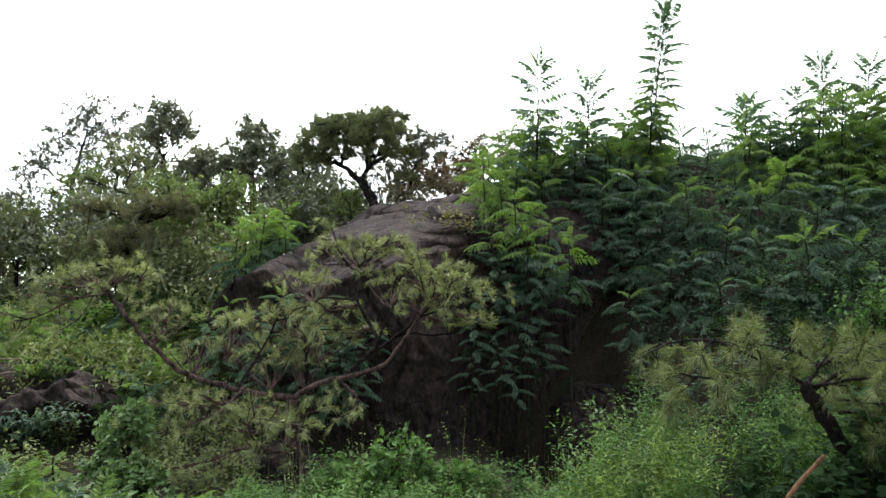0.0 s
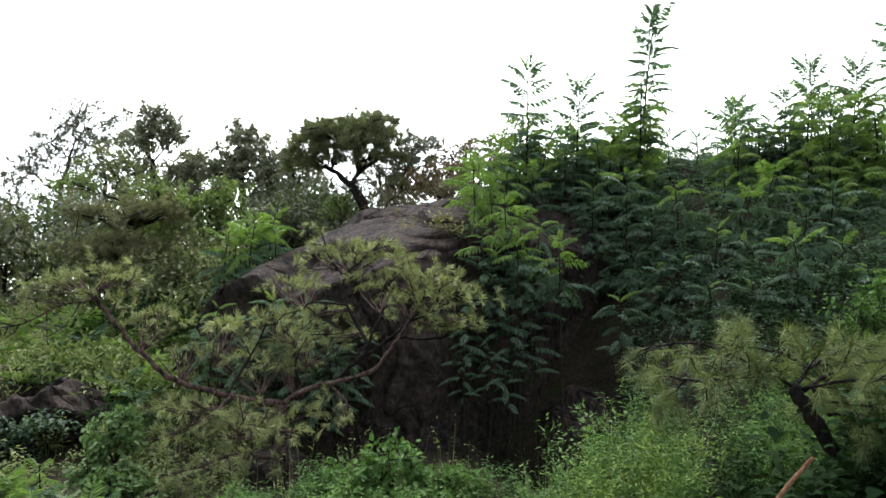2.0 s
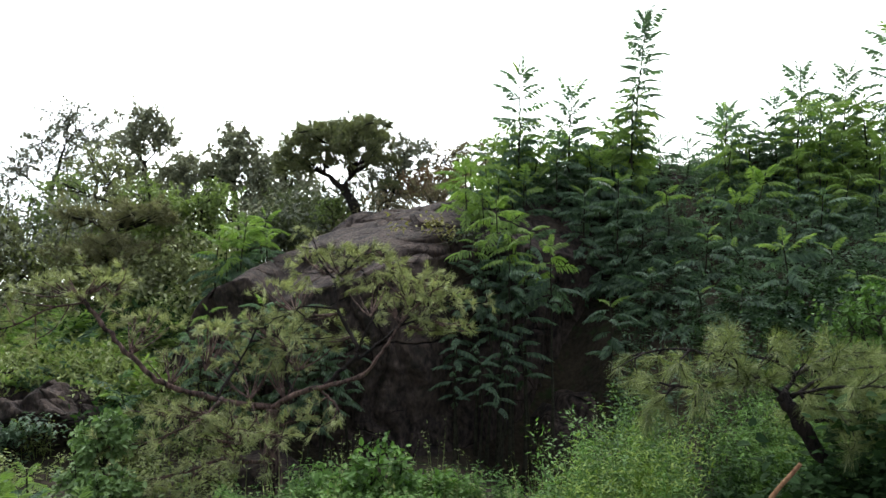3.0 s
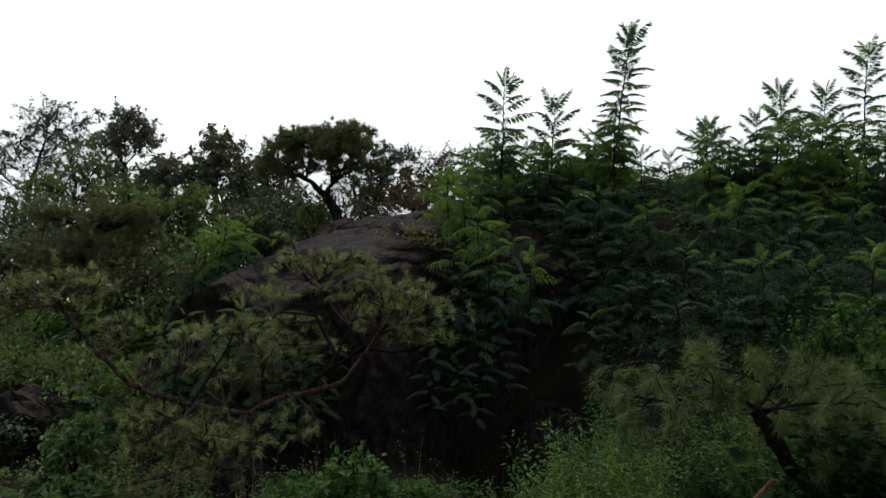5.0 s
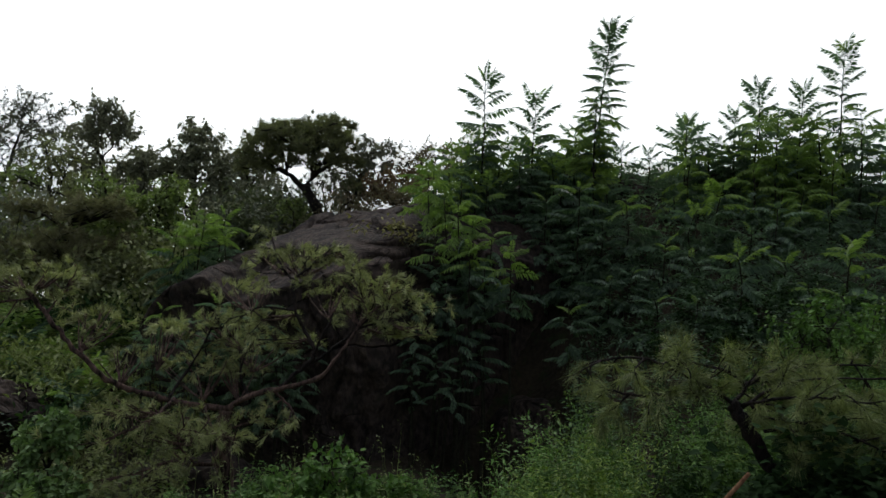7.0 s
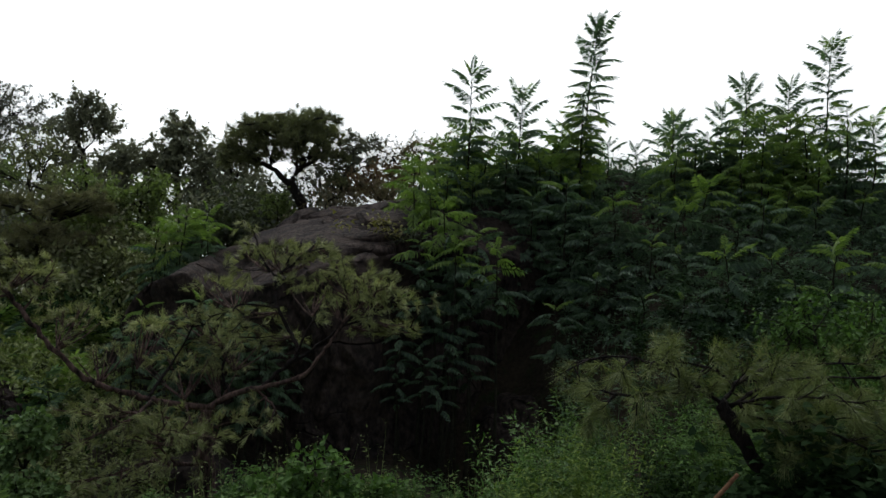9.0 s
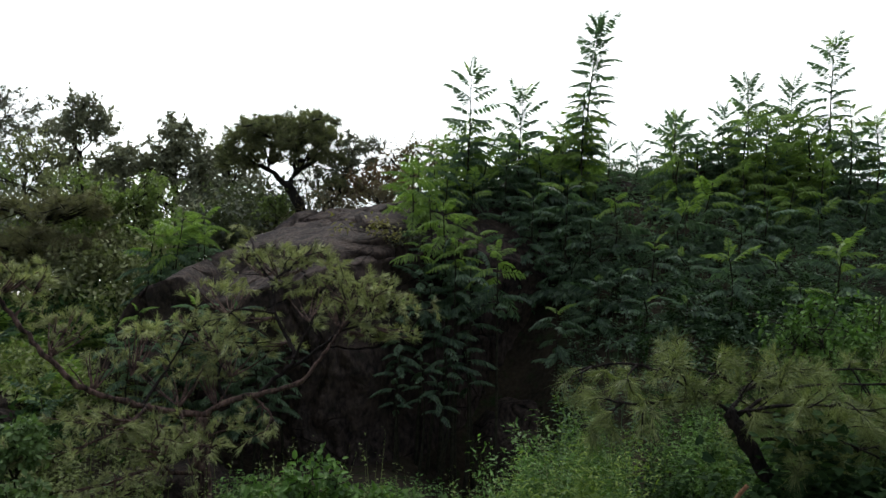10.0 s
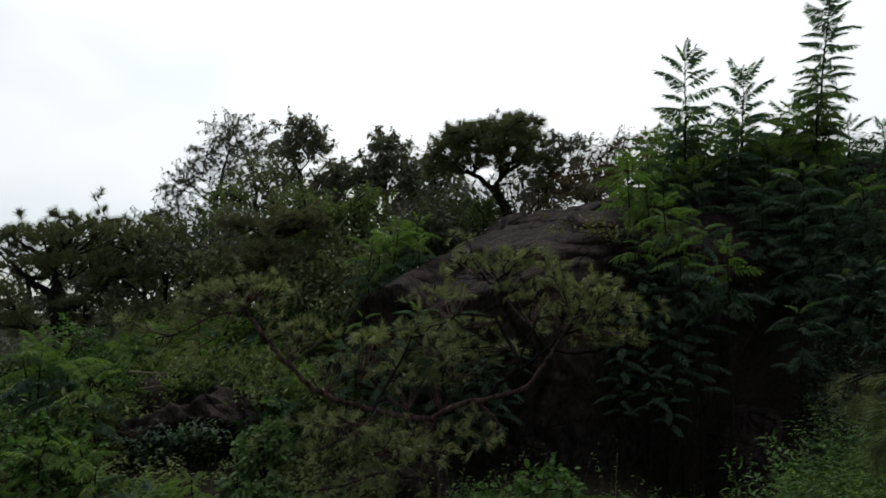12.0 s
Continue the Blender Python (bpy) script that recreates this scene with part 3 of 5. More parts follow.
sprawling_limbs_c = [
    ([(-2.87, 7.70, 1.17), (-2.90, 7.74, 1.29), (-2.87, 7.93, 1.46)], 0.011, 0.007, 0.3),
    ([(-1.56, 8.13, 0.05), (-1.76, 7.72, 0.13), (-1.96, 7.62, 0.17), (-2.26, 7.52, 0.08), (-2.60, 7.43, 0.02)], 0.023, 0.009, 0.3),
    ([(-2.06, 7.98, 0.72), (-2.12, 7.59, 0.59), (-2.39, 7.40, 0.45), (-2.71, 7.41, 0.32)], 0.020, 0.007, 0.2),
    ([(-1.07, 7.97, 0.81), (-0.90, 7.78, 0.70), (-0.81, 7.69, 0.57)], 0.016, 0.007, 0.3),
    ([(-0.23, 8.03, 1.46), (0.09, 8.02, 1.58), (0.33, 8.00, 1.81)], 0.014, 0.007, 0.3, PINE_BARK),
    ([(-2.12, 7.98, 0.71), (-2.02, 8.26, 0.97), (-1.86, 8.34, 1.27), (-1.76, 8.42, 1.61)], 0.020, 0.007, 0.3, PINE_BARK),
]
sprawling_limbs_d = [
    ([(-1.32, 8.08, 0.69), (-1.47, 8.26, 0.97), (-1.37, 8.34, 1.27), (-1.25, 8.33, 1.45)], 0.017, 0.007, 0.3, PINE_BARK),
    ([(-3.35, 7.66, 1.69), (-3.71, 7.72, 1.63), (-4.00, 7.63, 1.47), (-4.28, 7.63, 1.41)], 0.012, 0.006, 0.1),
    ([(-1.76, 7.72, 0.13), (-1.85, 7.40, 0.40), (-1.72, 7.29, 0.63)], 0.012, 0.006, 0.2),
    ([(-1.79, 8.08, 0.67), (-1.57, 7.60, 0.48), (-1.31, 7.40, 0.40)], 0.012, 0.006, 0.2),
]
sprawling_pads_a = [
    ((-1.63, 8.71, 1.83), (0.50, 0.31, 0.20), 33, (-1.39, 8.42, 1.58)),
    ((-1.80, 8.63, 1.45), (0.53, 0.31, 0.25), 37, (-1.49, 8.35, 1.21)),
    ((-1.31, 8.55, 1.20), (0.44, 0.31, 0.25), 33, (-1.35, 8.26, 0.97)),
    ((-1.94, 8.46, 1.02), (0.53, 0.31, 0.20), 33, (-1.79, 8.08, 0.69)),
    ((-1.21, 8.52, 1.54), (0.38, 0.25, 0.20), 25, (-0.90, 8.02, 1.58)),
    ((-0.14, 8.20, 1.94), (0.50, 0.31, 0.28), 42, (-0.05, 8.12, 1.67)),
    ((-0.82, 8.28, 2.19), (0.50, 0.31, 0.20), 33, (-0.86, 8.09, 1.96)),
    ((-1.20, 8.38, 2.13), (0.38, 0.31, 0.22), 25, (-1.01, 8.09, 1.99)),
]
sprawling_pads_b = [
    ((-0.57, 8.30, 1.82), (0.31, 0.25, 0.18), 16, (-0.54, 7.82, 1.55)),
    ((-3.40, 7.90, 1.92), (0.62, 0.31, 0.18), 42, (-3.40, 7.71, 1.74)),
    ((-2.85, 8.03, 1.46), (0.44, 0.31, 0.25), 33, (-2.91, 7.75, 1.18)),
    ((-3.86, 7.90, 1.81), (0.44, 0.31, 0.18), 25, (-3.44, 7.71, 1.76)),
    ((-2.50, 8.05, 1.11), (0.38, 0.25, 0.18), 21, (-2.55, 7.87, 0.86)),
    ((-0.51, 8.28, 2.12), (0.4, 0.3, 0.2), 37, (-0.56, 8.17, 2.27)),
    ((-0.91, 8.64, 1.26), (0.3, 0.2, 0.16), 27, (-0.75, 7.94, 1.34)),
    ((-1.49, 8.36, 0.97), (0.35, 0.2, 0.12), 30, (-1.44, 8.08, 0.69)),
]
sprawling_pads_c = [
    ((-2.22, 8.33, 1.39), (0.35, 0.25, 0.18), 30, (-2.26, 8.06, 0.99)),
    ((-0.33, 8.31, 1.70), (0.3, 0.25, 0.14), 27, (-0.24, 7.93, 1.47)),
    ((0.26, 8.25, 1.72), (0.32, 0.3, 0.22), 42, (0.05, 8.1, 1.6)),
    ((0.32, 8.3, 1.4), (0.26, 0.3, 0.2), 36, (0.1, 8.05, 1.5)),
    ((0.02, 8.35, 1.38), (0.26, 0.25, 0.16), 30, (-0.15, 8.0, 1.45)),
    ((-1.85, 7.6, 0.42), (0.5, 0.3, 0.2), 40, (-1.75, 7.8, 0.3)),
    ((-2.45, 7.55, 0.62), (0.5, 0.3, 0.2), 45, (-2.1, 7.7, 0.6)),
]
pine("pine_tree", "sprawling pine with crooked bare limbs and olive needles before the rock",
     [(-1.58, 8.19, -0.80), (-1.54, 8.15, -0.25), (-1.57, 8.12, 0.22), (-1.56, 8.09, 0.61)], 0.1, 0.075, sprawling_limbs_a + sprawling_limbs_b + sprawling_limbs_c + sprawling_limbs_d, GREY_BARK, NEEDLE, (26, 0.105, 0.007), 0.11, 0.16, 0.05, "", (0.18, 0.4),
     sprawling_pads_a + sprawling_pads_b + sprawling_pads_c, (5, 46))

leaning_limbs_a = [
    ([(2.47, 5.30, 1.04), (2.32, 5.25, 1.13), (2.09, 5.24, 1.24), (1.90, 5.33, 1.33), (1.67, 5.43, 1.33), (1.46, 5.54, 1.27)], 0.016, 0.006, 0.15),
    ([(2.47, 5.30, 1.04), (2.63, 5.44, 1.15), (2.49, 5.54, 1.26), (2.13, 5.63, 1.32)], 0.018, 0.007, 0.2),
    ([(2.54, 5.30, 1.01), (2.79, 5.35, 1.14), (3.07, 5.34, 1.21), (3.56, 5.44, 1.21), (4.07, 5.54, 1.18)], 0.014, 0.006, 0.04),
    ([(2.58, 5.36, 0.94), (2.95, 5.51, 0.98), (3.31, 5.55, 1.02), (3.71, 5.56, 0.98)], 0.013, 0.006, 0.05),
    ([(2.32, 5.25, 1.13), (1.97, 5.05, 1.13), (1.72, 5.05, 1.11), (1.49, 5.14, 1.15)], 0.016, 0.006, 0.15),
]
leaning_limbs_b = [
    ([(2.63, 5.44, 1.15), (2.95, 5.64, 1.25), (3.40, 5.84, 1.28), (3.98, 5.94, 1.28)], 0.02, 0.007, 0.1),
    ([(2.62, 5.3, 0.95), (2.9, 5.15, 0.93), (3.2, 5.1, 0.85), (3.5, 5.1, 0.72)], 0.014, 0.006, 0.15),
    ([(2.7, 5.3, 0.85), (3.0, 5.3, 0.85), (3.35, 5.3, 0.78), (3.7, 5.3, 0.8)], 0.014, 0.006, 0.1),
    ([(2.5, 5.3, 1.02), (2.75, 5.1, 1.1), (3.1, 5.05, 1.1), (3.45, 5.1, 1.05)], 0.014, 0.006, 0.1),
]
pine("pine_tree", "leaning pine with long drooping needles above the weeds",
     [(3.34, 5.44, -0.25), (3.00, 5.36, 0.27), (2.70, 5.28, 0.65), (2.53, 5.26, 0.92), (2.47, 5.30, 1.04)], 0.062, 0.045, leaning_limbs_a + leaning_limbs_b, PINE_BARK, NEEDLE_LONG, (60, 0.155, 0.0042), 0.185, 0.2, -0.18, "", (0.27, 0.3), (), (8, 62))

crest_limbs_a = [
    ([(-1.25, 14.92, 3.3), (-1.0, 14.9, 3.42), (-0.75, 14.9, 3.62), (-0.62, 14.9, 3.95)], 0.06, 0.02, 0.8),
    ([(-1.59, 14.87, 3.96), (-1.98, 14.85, 4.26), (-2.29, 14.74, 4.40), (-2.60, 14.62, 4.65)], 0.07, 0.02, 0.5),
    ([(-1.59, 14.87, 3.96), (-1.49, 14.95, 4.22), (-1.16, 15.03, 4.51), (-0.83, 15.01, 4.85)], 0.06, 0.02, 0.45),
    ([(-1.98, 14.85, 4.26), (-1.92, 14.82, 4.64), (-1.81, 14.80, 5.03)], 0.04, 0.015, 0.4),
    ([(-2.31, 14.84, 4.42), (-2.27, 14.91, 4.83), (-2.16, 14.89, 5.16)], 0.035, 0.015, 0.4),
    ([(-1.48, 14.85, 4.20), (-1.48, 14.82, 4.64), (-1.31, 14.79, 5.14)], 0.04, 0.015, 0.4),
]
crest_limbs_b = [
    ([(-1.16, 14.93, 4.49), (-1.05, 15.01, 4.90), (-0.78, 15.09, 5.21)], 0.035, 0.012, 0.4),
    ([(-1.81, 14.80, 5.03), (-1.98, 14.39, 5.04), (-2.38, 14.20, 4.92)], 0.025, 0.012, 0.1),
    ([(-1.81, 14.80, 5.03), (-1.64, 15.28, 5.33), (-1.08, 15.38, 5.34)], 0.025, 0.012, 0.1),
    ([(-2.14, 14.79, 5.14), (-2.56, 15.29, 5.14), (-2.88, 15.50, 5.01)], 0.025, 0.012, 0.1),
    ([(-1.31, 14.79, 5.14), (-1.00, 14.29, 5.13), (-0.63, 14.20, 5.03)], 0.025, 0.012, 0.1),
    ([(-1.48, 14.82, 4.64), (-1.53, 14.22, 4.68), (-1.65, 13.92, 4.67)], 0.025, 0.012, 0.1),
]
crest_pads_a = [
    ((-1.68, 14.80, 4.93), (1.0, 0.8, 0.35), 113, (-1.76, 14.81, 4.81)),
    ((-2.40, 14.72, 4.73), (0.42, 0.5, 0.38), 44, (-2.36, 14.84, 4.48)),
    ((-0.93, 14.90, 4.93), (0.42, 0.5, 0.35), 44, (-1.05, 14.92, 4.77)),
    ((-1.88, 14.53, 4.56), (0.6, 0.5, 0.29), 44, (-1.92, 14.84, 4.37)),
    ((-1.23, 14.52, 4.69), (0.5, 0.5, 0.29), 37, (-1.37, 14.84, 4.42)),
    ((-2.75, 14.83, 4.62), (0.25, 0.3, 0.26), 19, (-2.47, 14.83, 4.51)),
    ((-1.25, 14.6, 4.42), (0.55, 0.5, 0.29), 36, (-1.4, 14.8, 4.3)),
    ((-2.05, 14.55, 4.4), (0.5, 0.45, 0.26), 29, (-2.0, 14.8, 4.3)),
]
crest_pads_b = [
    ((-2.55, 14.75, 4.42), (0.4, 0.4, 0.23), 21, (-2.4, 14.8, 4.42)),
    ((-0.95, 14.75, 4.55), (0.35, 0.4, 0.26), 21, (-1.1, 14.9, 4.5)),
    ((-1.65, 14.7, 5.12), (0.8, 0.6, 0.23), 50, (-1.8, 14.8, 5.0)),
    ((-2.62, 14.7, 4.3), (0.35, 0.4, 0.22), 24, (-2.4, 14.8, 4.42)),
    ((-0.72, 14.9, 4.5), (0.3, 0.35, 0.23), 21, (-0.95, 15.0, 4.7)),
    ((-0.72, 14.9, 4.05), (0.25, 0.3, 0.2), 14, (-0.68, 14.9, 3.8)),
    ((-1.15, 14.8, 5.3), (0.3, 0.3, 0.17), 16, (-1.1, 14.9, 5.1)),
    ((-2.1, 14.8, 5.2), (0.35, 0.3, 0.17), 17, (-2.1, 14.8, 5.0)),
    ((-2.2, 14.75, 4.95), (0.4, 0.4, 0.3), 44, (-2.2, 14.85, 4.7)),
    ((-1.5, 14.75, 4.85), (0.45, 0.4, 0.25), 36, (-1.5, 14.85, 4.6)),
]
pine("pine_tree", "small flat-topped pine leaning on the crest of the rock",
     [(-1.19, 14.93, 3.08), (-1.37, 14.90, 3.59), (-1.57, 14.87, 3.92), (-1.61, 14.87, 4.00)], 0.11, 0.085, crest_limbs_a + crest_limbs_b, DARK_BARK, NEEDLE_DARK, (44, 0.15, 0.011), 0.16, 0.16, 0.4, "", (0.3, 0.22),
     crest_pads_a + crest_pads_b)

old_limbs_a = [
    ([(-9.63, 14.04, 1.51), (-8.91, 14.01, 1.97), (-8.29, 13.97, 2.59), (-7.88, 13.94, 3.00)], 0.1, 0.02, 0.3),
    ([(-9.68, 14.01, 1.97), (-9.73, 13.97, 2.48), (-9.84, 13.94, 3.00)], 0.1, 0.02, 0.3),
    ([(-9.68, 14.02, 1.87), (-10.14, 13.99, 2.18), (-10.76, 13.96, 2.69)], 0.09, 0.02, 0.3),
    ([(-9.63, 14.05, 1.40), (-9.09, 13.85, 1.36), (-8.11, 13.75, 1.36)], 0.05, 0.02, 0.4),
    ([(-9.63, 14.05, 1.35), (-10.25, 14.06, 1.30), (-10.87, 14.05, 1.35)], 0.05, 0.02, 0.3),
    ([(-8.91, 14.01, 1.97), (-9.20, 14.26, 2.61), (-9.23, 14.43, 3.15)], 0.05, 0.015, 0.2),
]
old_limbs_b = [
    ([(-8.29, 13.97, 2.59), (-8.68, 14.24, 3.03), (-9.01, 14.42, 3.31)], 0.04, 0.015, 0.1),
    ([(-9.73, 13.97, 2.48), (-10.25, 13.95, 2.79), (-10.66, 13.93, 3.05)], 0.05, 0.015, 0.1),
    ([(-9.73, 13.97, 2.48), (-9.09, 13.45, 2.85), (-8.76, 13.23, 3.07)], 0.05, 0.015, 0.1),
    ([(-8.29, 13.97, 2.59), (-7.66, 13.76, 2.67), (-7.15, 13.55, 2.86)], 0.04, 0.015, 0.1),
    ([(-8.91, 14.01, 1.97), (-8.39, 13.48, 2.35), (-7.78, 13.29, 2.24)], 0.04, 0.015, 0.1),
]
old_pads_a = [
    ((-8.83, 14.14, 3.02), (1.0, 0.8, 0.35), 55, (-8.83, 14.17, 2.50)),
    ((-10.08, 14.14, 3.02), (1.0, 0.8, 0.35), 55, (-9.80, 14.07, 2.49)),
    ((-7.82, 13.85, 2.84), (0.6, 0.6, 0.3), 30, (-8.13, 13.96, 2.69)),
    ((-8.82, 13.37, 2.45), (0.9, 0.5, 0.28), 35, (-9.36, 13.89, 2.17)),
    ((-7.93, 13.39, 2.25), (0.5, 0.5, 0.2), 20, (-8.58, 13.79, 2.17)),
    ((-10.81, 14.14, 2.91), (0.9, 0.8, 0.4), 55, (-10.53, 14.06, 2.59)),
    ((-8.69, 13.14, 2.87), (1.2, 0.6, 0.35), 55, (-9.36, 13.87, 2.58)),
    ((-9.64, 13.28, 2.39), (0.9, 0.6, 0.3), 40, (-10.04, 13.99, 2.18)),
]
old_pads_b = [
    ((-7.40, 13.57, 2.56), (0.5, 0.5, 0.3), 30, (-7.92, 13.87, 2.58)),
    ((-7.74, 13.43, 1.66), (0.6, 0.4, 0.2), 20, (-8.21, 13.75, 1.41)),
    ((-10.75, 13.9, 1.95), (0.5, 0.5, 0.3), 34, (-10.4, 14.0, 1.6)),
    ((-10.6, 13.9, 1.45), (0.6, 0.5, 0.22), 34, (-10.4, 14.05, 1.3)),
    ((-9.0, 13.8, 1.75), (0.6, 0.5, 0.22), 22, (-9.1, 13.9, 1.4)),
]
old_pine = pine("pine_tree", "old spreading pine with a broad dark crown",
     [(-9.53, 14.11, 0.53), (-9.53, 14.07, 1.15), (-9.63, 14.04, 1.56), (-9.68, 14.01, 1.97)], 0.2, 0.14, old_limbs_a + old_limbs_b, DARK_BARK, NEEDLE_DARK, (34, 0.16, 0.015), 0.2, 0.26, 0.45, "", (0.3, 0.5),
     old_pads_a + old_pads_b, (8, 60))
old_pine.location.x -= 0.4
old_pine.scale = (1.15, 1.0, 1.08)

brown_limbs_a = [
    ([(-5.39, 13.48, 2.35), (-5.82, 13.27, 2.54), (-6.26, 13.16, 2.63)], 0.04, 0.012, 0.2),
    ([(-5.39, 13.47, 2.45), (-4.74, 13.26, 2.64), (-4.22, 13.15, 2.72)], 0.04, 0.012, 0.2),
    ([(-5.36, 13.45, 2.85), (-5.68, 13.13, 3.11), (-6.07, 12.92, 3.18)], 0.04, 0.012, 0.2),
    ([(-5.36, 13.44, 2.95), (-4.80, 13.13, 3.11), (-4.35, 12.91, 3.28)], 0.04, 0.012, 0.2),
    ([(-5.36, 13.46, 2.65), (-5.26, 12.85, 2.70), (-5.28, 12.46, 2.66)], 0.03, 0.012, 0.2),
    ([(-5.36, 13.43, 3.05), (-4.98, 12.82, 3.17), (-4.72, 12.52, 3.14)], 0.03, 0.012, 0.2),
    ([(-5.39, 13.48, 2.35), (-5.07, 12.87, 2.41), (-4.78, 12.38, 2.38)], 0.03, 0.012, 0.2),
]
brown_limbs_b = [
    ([(-5.41, 13.49, 2.25), (-5.78, 12.99, 2.23), (-6.35, 12.79, 2.13)], 0.03, 0.012, 0.2),
]
pine("pine_tree", "dense brownish-green pine among the slope trees",
     [(-5.36, 13.52, 1.76), (-5.41, 13.49, 2.25), (-5.36, 13.44, 2.85), (-5.4, 13.42, 3.2)], 0.12, 0.03, brown_limbs_a + brown_limbs_b, DARK_BARK, NEEDLE_BROWN, (50, 0.15, 0.011), 0.18, 0.26, 0.4, "", (0.3, 0.5),
     [((-5.77, 13.11, 3.21), (0.6, 0.5, 0.25), 60, (-5.41, 13.42, 3.15)), ((-4.67, 13.02, 3.20), (0.5, 0.5, 0.3), 70, (-5.36, 13.43, 3.05)), ((-5.22, 12.76, 2.60), (0.9, 0.5, 0.35), 100, (-5.34, 13.37, 2.45))])


# ---- broadleaved trees and shrubs ----
def broadleaf(name, label, category, trunk, r0, r1, clumps, bark, leaf, size, count, sub=9, spread=0.38, shape=OVAL, group="", ratio=0.6, hang_down=0.25, swell=1.25, thick=2.6):
    """Trunk, a limb to every clump of the crown, twigs, and leaves in loose bunches round the twig ends."""
    root = thing(name, trunk[0], label, category, group)
    s = shell()
    curve = tube(s, trunk, r0, r1, 9, 5, 0.07)
    wpart("trunk", s, bark, root)
    for place, radius in clumps:
        place, radius = np.array(place), radius * swell
        wood, crown = shell(), shell()
        below = curve[np.argmin(np.linalg.norm(curve - (place - np.array([0, 0, radius * 1.2])), axis=1))]
        mid = (below + place) / 2 + rng.normal(size=3) * radius * 0.15
        limb = tube(wood, [below, mid, place], max(r1 * 0.6, 0.012), 0.008, 6, 4)
        dirs = random_units(sub)
        dirs[:, 2] = dirs[:, 2] * 0.8 + 0.15
        ends = place + dirs * radius * rng.uniform(0.4, 0.95, (sub, 1))
        per = max(3, int(thick * count / (sub * 4)))
        spots, ways = [], []
        for e in ends:
            start = limb[rng.integers(len(limb) // 2, len(limb))]
            twig = tube(wood, [start, (start + e) / 2 + rng.normal(size=3) * radius * 0.1, e], 0.009, 0.004, 5, 3)
            for k in range(4):
                p = twig[-1 - (k % 3)]
                way = unit(unit(e - place) * 0.7 + random_units(1)[0] + np.array([0, 0, 0.15]))
                L = radius * spread * rng.uniform(0.8, 1.6)
                end = p + way * L + np.array([0, 0, -hang_down * 0.3 * L])
                tube(wood, [p, (p + end) / 2, end], 0.005, 0.002, 4, 2)
                f = rng.uniform(0.1, 1.05, (per, 1))
                spots.append(p + (end - p) * f + rng.normal(size=(per, 3)) * size * 0.3)
                ways.append(unit(way * 0.6 + random_units(per) + np.array([0, 0, -hang_down])))
        centres, axes = np.concatenate(spots), np.concatenate(ways)
        normals = unit(random_units(len(centres)) * 0.8 + np.array([0, 0, 1]))
        L = size * rng.uniform(0.65, 1.2, len(centres))
        blades(crown, shape, centres, axes, normals, L, L * ratio)
        branch = wpart("branch", wood, bark, root)
        wpart("foliage", crown, leaf, branch, smooth=False)
    return root


broadleaf("oak_tree", "dark-leaved oak with a clumpy crown against the sky", "tree",
          [(-7.13, 20.03, 1.83), (-7.17, 19.93, 3.30), (-7.25, 19.84, 4.63), (-7.42, 19.76, 5.80)], 0.16, 0.05,
          [((-7.50, 19.70, 6.54), 0.34), ((-7.05, 19.72, 6.32), 0.36), ((-7.79, 19.74, 6.02), 0.36), ((-6.76, 19.74, 6.02), 0.26), ((-7.28, 19.76, 5.73), 0.42), ((-7.86, 19.79, 5.36), 0.4), ((-7.35, 19.81, 4.99), 0.38), ((-7.13, 19.85, 4.41), 0.36), ((-7.69, 19.85, 4.48), 0.4), ((-6.94, 20.17, 4.22), 0.4), ((-8.21, 20.40, 3.80), 0.5), ((-7.31, 20.41, 3.65), 0.5)],
          DARK_BARK, OAK_LEAF, 0.105, 330, 12, 0.45)
broadleaf("oak_tree", "dark-leaved oak behind the slope trees", "tree",
          [(-4.60, 19.03, 1.82), (-4.67, 18.93, 3.22), (-4.74, 18.85, 4.47), (-4.81, 18.77, 5.59)], 0.15, 0.05,
          [((-4.81, 18.75, 5.87), 0.3), ((-4.51, 18.77, 5.59), 0.36), ((-5.02, 18.78, 5.42), 0.34), ((-4.32, 18.80, 5.10), 0.4), ((-5.23, 18.82, 4.89), 0.42), ((-4.74, 18.82, 4.82), 0.42), ((-5.86, 18.81, 5.03), 0.34), ((-6.14, 18.84, 4.61), 0.34), ((-5.58, 18.85, 4.47), 0.42), ((-4.11, 18.85, 4.47), 0.45), ((-4.95, 18.87, 4.06), 0.5), ((-4.25, 18.89, 3.78), 0.5), ((-6.07, 18.88, 3.99), 0.4), ((-3.90, 18.82, 4.89), 0.4), ((-3.95, 18.86, 4.27), 0.45), ((-6.14, 18.80, 5.07), 0.34), ((-6.55, 19.34, 4.55), 0.4), ((-5.59, 19.36, 4.34), 0.45)],
          DARK_BARK, OAK_LEAF, 0.105, 330, 12, 0.45)
broadleaf("oak_tree", "dark-leaved oak behind the crest pine", "tree",
          [(-3.26, 18.51, 2.09), (-3.26, 18.43, 3.18), (-3.32, 18.36, 4.26), (-3.39, 18.30, 5.08)], 0.14, 0.05,
          [((-3.60, 18.30, 5.08), 0.42), ((-3.19, 18.32, 4.81), 0.45), ((-3.73, 18.35, 4.40), 0.45), ((-3.26, 18.36, 4.20), 0.5), ((-2.85, 18.36, 4.26), 0.4), ((-3.60, 18.40, 3.72), 0.5), ((-3.05, 18.41, 3.58), 0.45), ((-2.64, 18.39, 3.86), 0.3), ((-4.03, 17.93, 3.27), 0.5)],
          DARK_BARK, OAK_LEAF, 0.105, 330, 12, 0.45)
